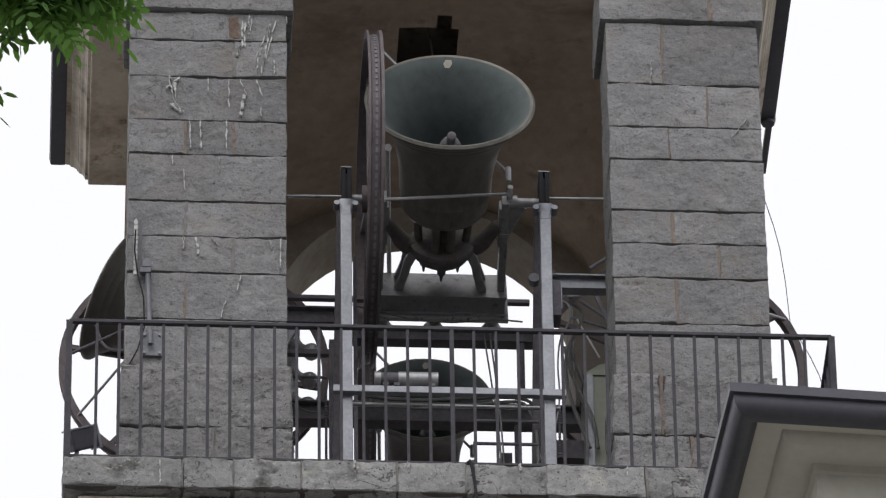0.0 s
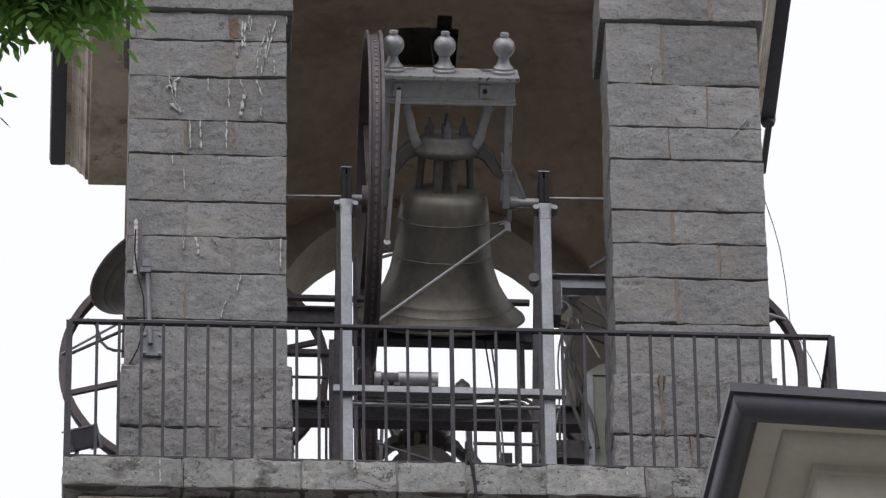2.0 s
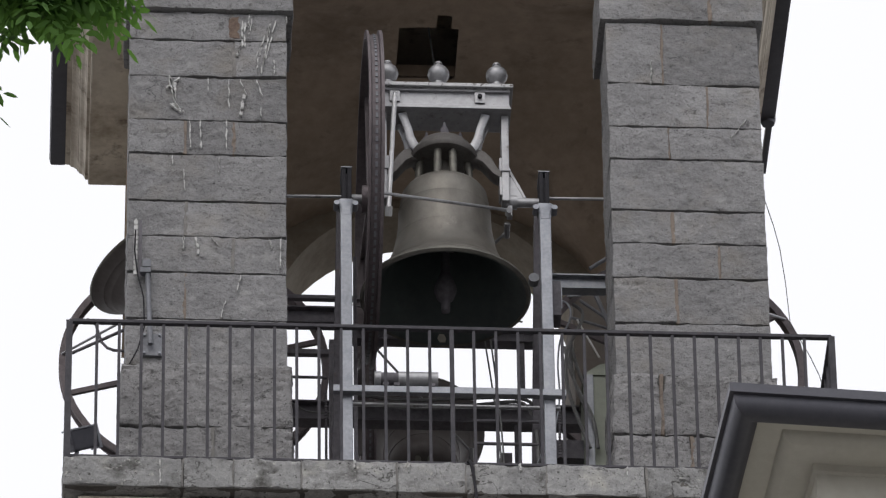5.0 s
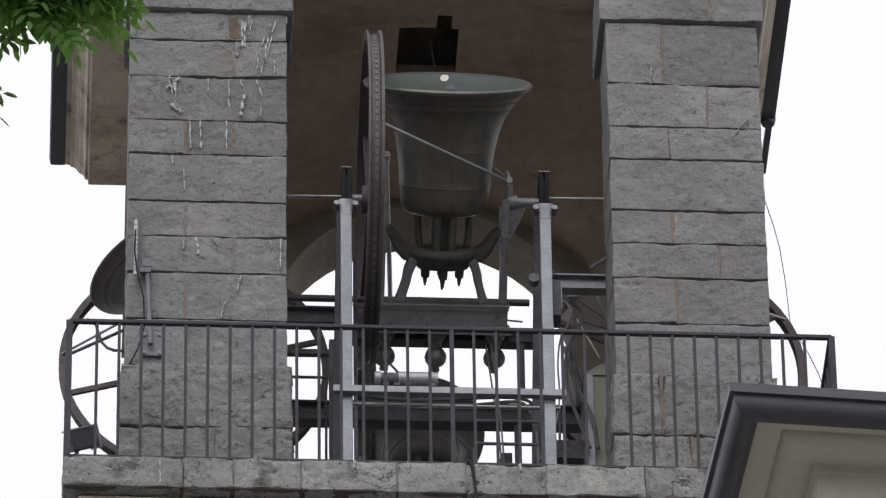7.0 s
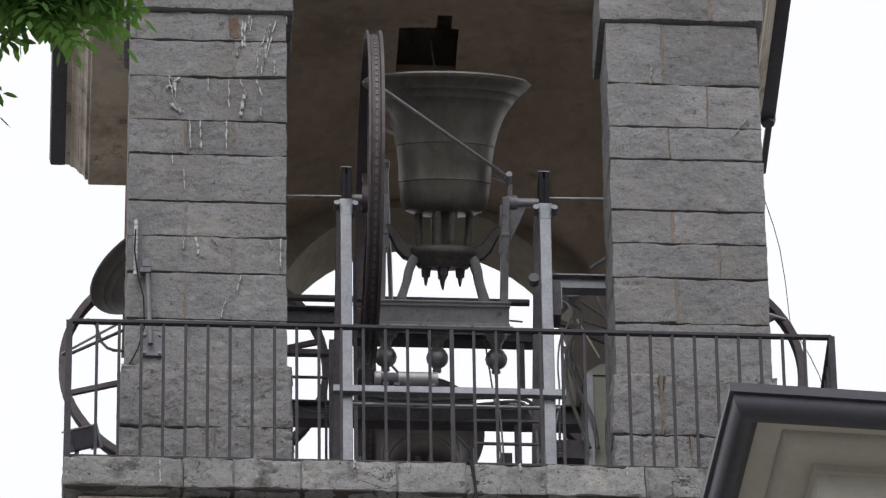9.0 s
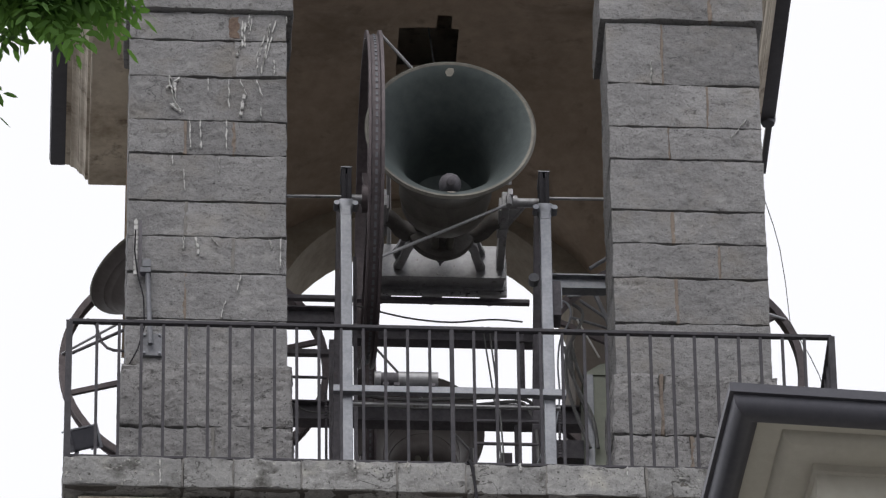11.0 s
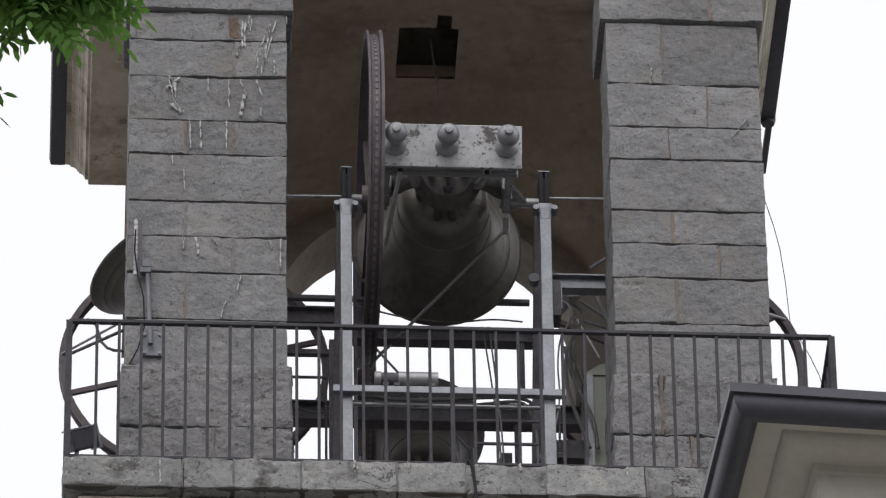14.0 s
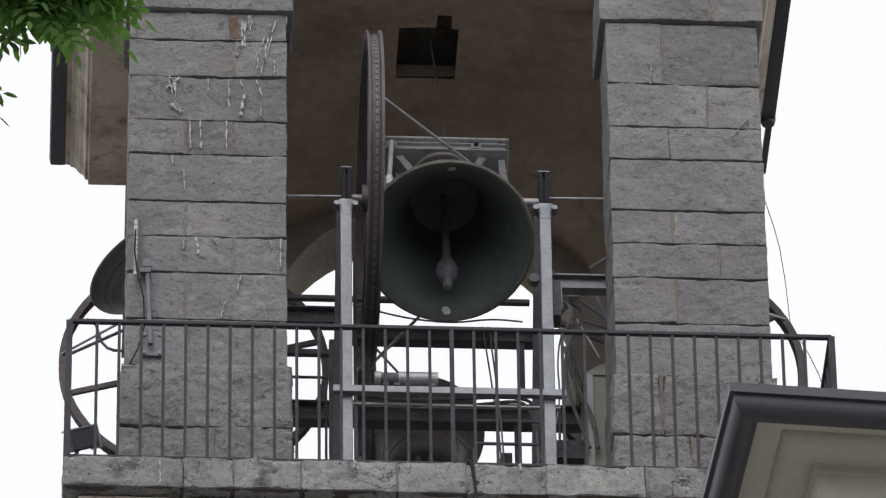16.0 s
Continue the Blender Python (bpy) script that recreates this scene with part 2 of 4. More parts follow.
def tube(bm, points, r, sides=6):
    """A round cable along points."""
    points = [Vector(p) for p in points]
    rings = []
    for i, p in enumerate(points):
        d = (points[min(i + 1, len(points) - 1)] - points[max(i - 1, 0)]).normalized()
        q = d.to_track_quat("Z", "Y").to_matrix()
        rings.append([bm.verts.new(p + q @ Vector((r * math.cos(2 * math.pi * k / sides), r * math.sin(2 * math.pi * k / sides), 0))) for k in range(sides)])
    for a, b in zip(rings, rings[1:]):
        best = min(range(sides), key=lambda s: sum((a[k].co - b[(k + s) % sides].co).length for k in range(sides)))
        for k in range(sides):
            bm.faces.new((a[k], a[(k + 1) % sides], b[(k + 1 + best) % sides], b[(k + best) % sides]))
    bm.faces.new(rings[0])
    bm.faces.new(rings[-1])
    return bm


def lathe_rod(a, b, r):
    return rod(bmesh.new(), a, b, r, sides=20)


def sweep(bm, points, sizes):
    """A bar of changing section bent along points in an x-z plane; sizes: (width, depth)."""
    points = [Vector(p) for p in points]
    rings = []
    for i, (p, (w, d)) in enumerate(zip(points, sizes)):
        way = (points[min(i + 1, len(points) - 1)] - points[max(i - 1, 0)]).normalized()
        side = Vector((-way.z, 0, way.x))
        rings.append([bm.verts.new(p + side * a * w / 2 + Vector((0, b * d / 2, 0))) for a, b in ((-1, -0.7), (-0.7, -1), (0.7, -1), (1, -0.7), (1, 0.7), (0.7, 1), (-0.7, 1), (-1, 0.7))])
    for p, q in zip(rings, rings[1:]):
        for k in range(8):
            bm.faces.new((p[k], p[(k + 1) % 8], q[(k + 1) % 8], q[k]))
    bm.faces.new(rings[0])
    bm.faces.new(rings[-1])
    return bm


def rough_block(lo, hi, seed, cell=0.021, rough=0.007, worn=0.008, bed=None):
    """A hand-dressed stone: a gridded box with an uneven, pitted face; worn: upright arrises, bed: level arrises."""
    lo, hi = Vector(lo), Vector(hi)
    size = hi - lo
    bed = worn if bed is None else bed
    n = [max(2, min(top, round(s / cell))) for s, top in zip(size, (52, 6, 26))]
    bm = bmesh.new()
    seen = {}
    off = Vector((seed * 7.3, seed * 3.7, seed * 1.9))
    def vert(i, j, k):
        key = (i, j, k)
        if key not in seen:
            p = Vector((lo[a] + size[a] * c / n[a] for a, c in enumerate(key)))
            rim = [c in (0, n[a]) for a, c in enumerate(key)]
            q = p + off
            slow = noise.noise_vector(q * 5.0) * rough
            ridge = noise.noise(Vector((q.x * 24, q.y * 24, q.z * 36))) * 0.55 + noise.noise(q * 52) * 0.6
            pit = max(0.0, noise.noise(Vector((q.x * 13, q.y * 13, q.z * 30)) + Vector((9, 4, 2))) - 0.25) * 1.9
            fine = (ridge - pit) * rough
            p = p + slow
            if j == 0:
                p.y -= fine
            elif i in (0, n[0]):
                p.x += fine if i else -fine
            if sum(rim) > 1:
                chip = 0.4 + 1.1 * max(0, noise.noise(q * 7) + 0.3) + 1.2 * max(0, noise.noise(q * 21) - 0.1)
                for a, c in enumerate(key):
                    w = (bed if a == 2 else worn) * chip
                    if c == 0:
                        p[a] += w
                    elif c == n[a]:
                        p[a] -= w
            seen[key] = bm.verts.new(p)
        return seen[key]
    for a in range(3):
        u, v = (a + 1) % 3, (a + 2) % 3
        for side in (0, n[a]):
            for i in range(n[u]):
                for j in range(n[v]):
                    quad = []
                    for di, dj in ((0, 0), (1, 0), (1, 1), (0, 1)):
                        key = [0, 0, 0]
                        key[a], key[u], key[v] = side, i + di, j + dj
                        quad.append(vert(*key))
                    bm.faces.new(quad)
    return bm


# ---- the tower ----
HALF, DEEP, OPEN = 2.03, 4.10, 1.035      # half width, depth, half opening
FLOOR, CAP, SPRING, CROWN = -0.08, 3.79, 4.06, 5.6
FRONT_SPRING, PIER_DEEP, RECESS = 4.30, 0.57, 0.06
GROUND_Z = -30.8

ground = part("ground", boxes(((-2500, -2500, GROUND_Z - 0.3), (2500, 2500, GROUND_Z)), bevel=0), GROUND)
tagged(ground, "grey paved square round the tower", "ground", kind="structure")
shaft = part("tower_shaft", boxes(((-HALF, 0.0, GROUND_Z), (HALF, DEEP, -0.55)), bevel=0.02), STONE)
tagged(shaft, "grey stone shaft of the bell tower", "tower", kind="structure")

# the vault: a block over the piers with two crossing barrels cut out of it
def vault_mesh():
    bm = bmesh.new()
    n = 40
    xs = [-HALF + 0.02 + (2 * HALF - 0.04) * i / (2 * n) for i in range(2 * n + 1)]
    ys = [0.5 + (DEEP - 0.52) * i / (2 * n) for i in range(2 * n + 1)]
    r, wide, long = OPEN + 0.02, 1.32, 1.50
    def under(x, y):
        a = r * math.sqrt(max(0, 1 - (x / wide) ** 2))
        b = r * math.sqrt(max(0, 1 - ((y - DEEP / 2) / long) ** 2))
        return SPRING + max(a, b) + 0.01 * noise.noise((x * 2, y * 2, 0.3))
    xs = sorted(xs + [-wide, wide, -wide + 0.004, wide - 0.004])
    ys = sorted(ys + [DEEP / 2 - long, DEEP / 2 + long, DEEP / 2 - long + 0.004, DEEP / 2 + long - 0.004])
    low = [[bm.verts.new((x, y, under(x, y))) for y in ys] for x in xs]
    hole = (-0.20, 0.20, 1.73, 2.25)
    for i in range(len(xs) - 1):
        for j in range(len(ys) - 1):
            cx, cy = (xs[i] + xs[i + 1]) / 2, (ys[j] + ys[j + 1]) / 2
            if hole[0] < cx < hole[1] and hole[2] < cy < hole[3] or 0.07 < cx < 0.14 and 1.59 < cy < 1.75:
                continue
            bm.faces.new((low[i][j], low[i][j + 1], low[i + 1][j + 1], low[i + 1][j]))
    return bm

ceiling = part("ceiling", vault_mesh(), PLASTER, smooth=True)
tagged(ceiling, "brown plastered cross vault with a dark hatch", "ceiling", kind="structure")
hatch = part("hatch_shaft", boxes(((-0.28, 1.50, 5.14), (-0.22, 2.30, 5.235)), ((0.22, 1.50, 5.14), (0.28, 2.30, 5.235)), ((-0.22, 1.50, 5.14), (0.22, 1.54, 5.235)),
                                  ((-0.22, 2.26, 5.14), (0.22, 2.30, 5.235)), bevel=0), PLASTER)
tagged(hatch, "brown plastered throat of the vault hatch", "hatch", kind="structure")
loft = part("hatch_loft", boxes(((-0.9, 1.0, 5.235), (-0.85, 3.0, 6.3)), ((0.85, 1.0, 5.235), (0.9, 3.0, 6.3)), ((-0.85, 1.0, 5.235), (0.85, 1.05, 6.3)), ((-0.85, 2.95, 5.235), (0.85, 3.0, 6.3)),
                                ((-0.9, 1.0, 6.3), (0.9, 3.0, 6.34)), bevel=0), BOARDS)
tagged(loft, "dark loft above the vault hatch", "loft", kind="structure")


def arch_wall(name, y0, y1, turn, label, mat=STONE, spring=SPRING, half=HALF, shift=0.0):
    """The outer skin above one arch, as wall with a round opening through it."""
    bm = bmesh.new()
    n = 28
    inner = [(-shift - OPEN * math.cos(math.pi * i / n), spring + OPEN * math.sin(math.pi * i / n)) for i in range(n + 1)]
    outer = [(-half, spring)] + [(-half + 2 * half * i / (n - 2), CROWN) for i in range(n - 1)] + [(half, spring)]
    rows = [[bm.verts.new((x, y, z)) for x, z in ring] for y in (y0, y1) for ring in (inner, outer)]
    for k in range(n):
        bm.faces.new((rows[0][k], rows[0][k + 1], rows[1][k + 1], rows[1][k]))
        bm.faces.new((rows[2][k], rows[3][k], rows[3][k + 1], rows[2][k + 1]))
        bm.faces.new((rows[0][k], rows[2][k], rows[2][k + 1], rows[0][k + 1]))
        bm.faces.new((rows[1][k], rows[1][k + 1], rows[3][k + 1], rows[3][k]))
    for m in (0, n):
        bm.faces.new((rows[0][m], rows[1][m], rows[3][m], rows[2][m]))
    bmesh.ops.transform(bm, matrix=Matrix.Translation((0, DEEP / 2, 0)) @ pose(0, 0, 0, 0, 0, turn) @ Matrix.Translation((0, -DEEP / 2, 0)), verts=bm.verts)
    return tagged(part(name, bm, mat, smooth=True), label, "wall", kind="structure")

arch_wall("wall_south", 0.0, 0.55, 0, "grey stone wall above the open arch", spring=FRONT_SPRING)
arch_wall("wall_north", 0.0, 0.5, 180, "tan stone wall above the far open arch", TAN, spring=SPRING - 0.03, half=HALF - RECESS, shift=0.05)
arch_wall("wall_east", RECESS, 0.45, 90, "cream rendered wall above the side arch", CREAM, half=1.45)
arch_wall("wall_west", RECESS, 0.45, -90, "cream rendered wall above the side arch", CREAM, half=1.45)
roof = part("roof_slab", boxes(((-HALF + RECESS, 0, CROWN), (HALF - RECESS, DEEP, CROWN + 0.75)), bevel=0), CREAM)
tagged(roof, "cream rendered attic above the belfry", "attic", kind="structure")


def pier(name, x0, x1, y0, y1, courses, label, joint):
    """A corner pier: a mortar core and courses of dressed blocks; courses: (bottom, top, joints along x)."""
    core = part(name, boxes(((x0 + 0.026, y0 + 0.026, FLOOR), (x1 - 0.026, y1 - 0.02, FRONT_SPRING)), bevel=0), MORTAR)
    tagged(core, label, "pier", kind="structure")
    for c, (z0, z1, joints) in enumerate(courses):
        grow = 0.035 if z1 <= 0.93 else (0.0 if z1 < CAP + 0.02 else 0.038)
        cuts = [x0 - grow] + list(joints) + [x1 + grow]
        for k, (a, b) in enumerate(zip(cuts, cuts[1:])):
            g = random.uniform(0.002, 0.0035)
            s = hash((round(x0 * 10), c, k)) % 997
            low = z1 < 0.95
            part("stone_block", rough_block((a + g, y0 - grow + random.uniform(-0.006, 0.006), z0 + g), (b - g, y1 + grow, z1 - g), s, worn=0.008 if low else 0.003,
                                            bed=0.005 if low else 0.0058, rough=0.015 if low else 0.0085), STONE_BASE if low else STONE, core, smooth=True)
        for x in joints:
            part("mortar_joint", rough_block((x - 0.014, y0 - grow + 0.001, z0 + 0.004), (x + 0.014, y0 + 0.05, z1 - 0.004), c + 50, cell=0.03, rough=0.008, worn=0.003), joint if c % 4 != 3 else MORTAR_TAN, core)
    return core


ZL = [FLOOR, 0.44, 0.93, 1.30, 1.67, 1.96, 2.24, 2.62, 2.90, 3.26, 3.56, CAP, FRONT_SPRING]
LEFT_COURSES = [(ZL[0], ZL[1], (-1.48,)), (ZL[1], ZL[2], ()), (ZL[2], ZL[3], (-1.63,)), (ZL[3], ZL[4], (-1.66,)), (ZL[4], ZL[5], (-1.36,)),
                (ZL[5], ZL[6], (-1.66,)), (ZL[6], ZL[7], ()), (ZL[7], ZL[8], (-1.67, -1.36)), (ZL[8], ZL[9], ()), (ZL[9], ZL[10], (-1.36,)),
                (ZL[10], ZL[11], (-1.37,)), (ZL[11], ZL[12], ())]
ZR = [FLOOR, 0.45, 0.93, 1.35, 1.71, 1.985, 2.25, 2.665, 2.93, 3.28, CAP, FRONT_SPRING]
RIGHT_JOINTS = [(1.5,), (1.32,), (), (1.44,), (1.72,), (1.43,), (), (1.43,), (1.68,), (1.40,), (1.72,)]
RIGHT_COURSES = [(a, b, j) for a, b, j in zip(ZR, ZR[1:], RIGHT_JOINTS)]
pier("pier_south_west", -HALF, -OPEN + 0.02, 0.0, PIER_DEEP, LEFT_COURSES, "grey rough stone corner pier with white streaks", MORTAR_GREY)
pier("pier_south_east", OPEN + 0.005, HALF, 0.0, PIER_DEEP, RIGHT_COURSES, "grey rough stone corner pier with tan mortar", MORTAR_TAN)
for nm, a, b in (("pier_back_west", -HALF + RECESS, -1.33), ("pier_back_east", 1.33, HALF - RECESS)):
    p = part(nm, boxes(((a, PIER_DEEP - 0.015, FLOOR), (b, 1.0, SPRING + 0.1)), bevel=0.01), SHADED_PLASTER)
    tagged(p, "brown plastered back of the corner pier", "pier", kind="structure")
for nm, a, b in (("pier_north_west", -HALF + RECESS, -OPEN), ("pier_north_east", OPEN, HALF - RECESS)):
    p = part(nm, boxes(((a, DEEP - 1.0, FLOOR), (b, DEEP, SPRING)), bevel=0.01), SHADED_PLASTER)
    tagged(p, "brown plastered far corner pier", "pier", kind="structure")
floor = part("floor", boxes(((-HALF, -0.1, -0.55), (HALF, DEEP, FLOOR - 0.004)), bevel=0), BOARDS)
tagged(floor, "dark dirty belfry floor", "floor", kind="structure")

# the ledge that carries the railing
LEDGE_X, LEDGE_Y = 2.40, -0.42
ledge = part("ledge", boxes(((-LEDGE_X + 0.012, LEDGE_Y + 0.014, -0.305), (LEDGE_X - 0.03, DEEP + 0.4, FLOOR - 0.012)), bevel=0), MORTAR)
tagged(ledge, "weathered stone ledge round the belfry", "ledge", kind="structure")
cuts = [-LEDGE_X, -1.67, -1.36, -0.94, -0.36, 0.06, 0.11, 0.56, 1.17, 1.8, LEDGE_X]
for x in cuts[1:-1]:
    part("mortar_joint", rough_block((x - 0.008, LEDGE_Y + 0.002, -0.30), (x + 0.008, LEDGE_Y + 0.06, FLOOR - 0.006), round(x * 90) % 50, cell=0.03, rough=0.008, worn=0.003), MORTAR_GREY, ledge)
for k, (a, b) in enumerate(zip(cuts, cuts[1:])):
    part("ledge_stone", rough_block((a + 0.0015, LEDGE_Y + random.uniform(-0.006, 0.006), -0.31), (b - 0.0015, -0.06, FLOOR), 40 + k, worn=0.004, bed=0.009, rough=0.012), LEDGE, ledge, smooth=True)
corbel = part("corbel_course", boxes(((-LEDGE_X + 0.09, LEDGE_Y + 0.09, -0.42), (LEDGE_X - 0.09, DEEP + 0.3, -0.318)), ((-HALF - 0.1, -0.16, -0.56), (HALF + 0.1, DEEP + 0.1, -0.42)), bevel=0.02), CREAM)
tagged(corbel, "brown moulded course below the ledge", "moulding", kind="structure")


def cornice():
    """The moulded side cornices high up, with a dark gutter along their edge."""
    for side, gut in ((-1, 2.475), (1, 2.425)):
        c = thing("cornice", "cream moulded cornice with a dark gutter", "cornice", (0, 0, 0), kind="structure")
        inner, reach = HALF - RECESS, gut - 0.05
        part("moulding", boxes(((min(side * inner, side * 2.265), -0.4, 5.30), (max(side * inner, side * 2.265), 3.745, 5.66)), bevel=0.014), CREAM, c, "broad stained cream fascia")
        # an ogee that climbs from the fascia to the gutter
        prof = [(2.258, 5.36), (2.285, 5.365), (2.292, 5.40), (2.305, 5.43), (2.325, 5.445), (2.332, 5.47), (2.338, 5.472), (2.345, 5.50), (2.365, 5.525), (2.385, 5.535), (2.392, 5.56), (2.425, 5.565), (2.425, 5.72), (2.258, 5.72)]
        prof = [(min(x, reach), z) for x, z in prof]
        bm = bmesh.new()
        ends = [[bm.verts.new((side * x, y, z)) for x, z in prof] for y in (-0.4, 3.86)]
        for v, (x, z) in zip(ends[1], prof):
            v.co.y = 3.76 + 0.45 * (z - 5.36) if z < 5.7 else 3.86
        bm.faces.new(ends[0])
        bm.faces.new(ends[1])
        for k in range(len(prof)):
            m = (k + 1) % len(prof)
            bm.faces.new((ends[0][k], ends[0][m], ends[1][m], ends[1][k]))
        part("ogee", bm, CREAM, c, "cream ogee moulding")
        bm = bmesh.new()
        long = 3.87 if side < 0 else 3.22
        box(bm, (side * gut - 0.056, -0.45, 5.565), (side * gut + 0.056, long, 5.655), 0.018)
        box(bm, (side * gut + (0.045 if side > 0 else -0.06), -0.45, 5.61), (side * gut + (0.06 if side > 0 else -0.045), long - 0.01, 5.69))
        part("gutter", bm, ZINC, c, "dark metal gutter", smooth=True)
        if side > 0:
            part("gutter_end", lathe_at((2.432, 3.20, 5.60), [(0, -0.06), (0.045, -0.055), (0.055, -0.02), (0.055, 0.05), (0.0, 0.055)]), ZINC, c, "rounded gutter outlet", True)
            part("gutter_tail", boxes(((2.425, 3.23, 5.575), (2.468, 3.80, 5.64)), bevel=0.012), ZINC, c)

cornice()


def railing():
    rail = thing("railing", "dark iron railing on the stone ledge", "railing")
    x0, x1, y, top = -2.38, 2.36, -0.37, 0.980
    back = 1.25
    bm = boxes(((x0, y - 0.017, top - 0.012), (x1, y + 0.017, top + 0.012)), bevel=0.004)
    part("top_rail", bm, RAIL_IRON, rail)
    part("bottom_rail", boxes(((x0, y - 0.015, FLOOR + 0.012), (x1, y + 0.015, FLOOR + 0.03)), bevel=0.003), RAIL_IRON, rail)
    for x in (x0, x1):
        part("top_rail", boxes(((x - 0.02, y + 0.022, top - 0.013), (x + 0.02, back, top + 0.013)), bevel=0.004), RAIL_IRON, rail)
        part("bottom_rail", boxes(((x - 0.012, y + 0.016, FLOOR + 0.012), (x + 0.012, back, FLOOR + 0.03)), bevel=0.003), RAIL_IRON, rail)
    bar_mesh = None
    spots = [(-2.2077 + 0.13743 * k, y) for k in range(33)] + [(x, y + 0.14 * k) for x in (x0, x1) for k in range(1, 12)]
    for x, yy in spots:
        if abs(x + 0.009) < 0.05 and yy == y:
            continue
        if bar_mesh is None:
            ob = part("baluster", boxes(((-0.0095, -0.0095, FLOOR + 0.028), (0.0095, 0.0095, top - 0.012)), bevel=0.002), RAIL_IRON, rail)
            bar_mesh = ob.data
        else:
            ob = new("baluster", bar_mesh)
            ob.parent = rail
        ob.location = (x, yy, 0)
    for x in (x0, -0.009, x1):
        w = 0.02 if abs(x) > 1 else 0.014
        part("post", boxes(((x - w, y - w, FLOOR), (x + w, y + w, top)), bevel=0.003), RAIL_IRON, rail)
    return rail

railing()


# ---- the bells ----
BELL_OUT = [(0.0, 0.098), (0.10, 0.096), (0.20, 0.084), (0.25, 0.062), (0.278, 0.02), (0.288, -0.05), (0.293, -0.11), (0.299, -0.113), (0.297, -0.122), (0.302, -0.23),
            (0.316, -0.35), (0.321, -0.353), (0.320, -0.362), (0.340, -0.46), (0.375, -0.555), (0.420, -0.632), (0.4245, -0.635), (0.427, -0.643), (0.462, -0.688), (0.4665, -0.690), (0.469, -0.697),
            (0.514, -0.738), (0.540, -0.762), (0.545, -0.775)]
BELL_IN = [(0.545, -0.775), (0.530, -0.785), (0.505, -0.778), (0.455, -0.728), (0.395, -0.645), (0.335, -0.53), (0.285, -0.4), (0.260, -0.22), (0.243, -0.05), (0.215, 0.01), (0.12, 0.045), (0.0, 0.05)]
BELL_OUT, BELL_IN = [[(r, z * 0.983 if z < 0 else z) for r, z in half] for half in (BELL_OUT, BELL_IN)]


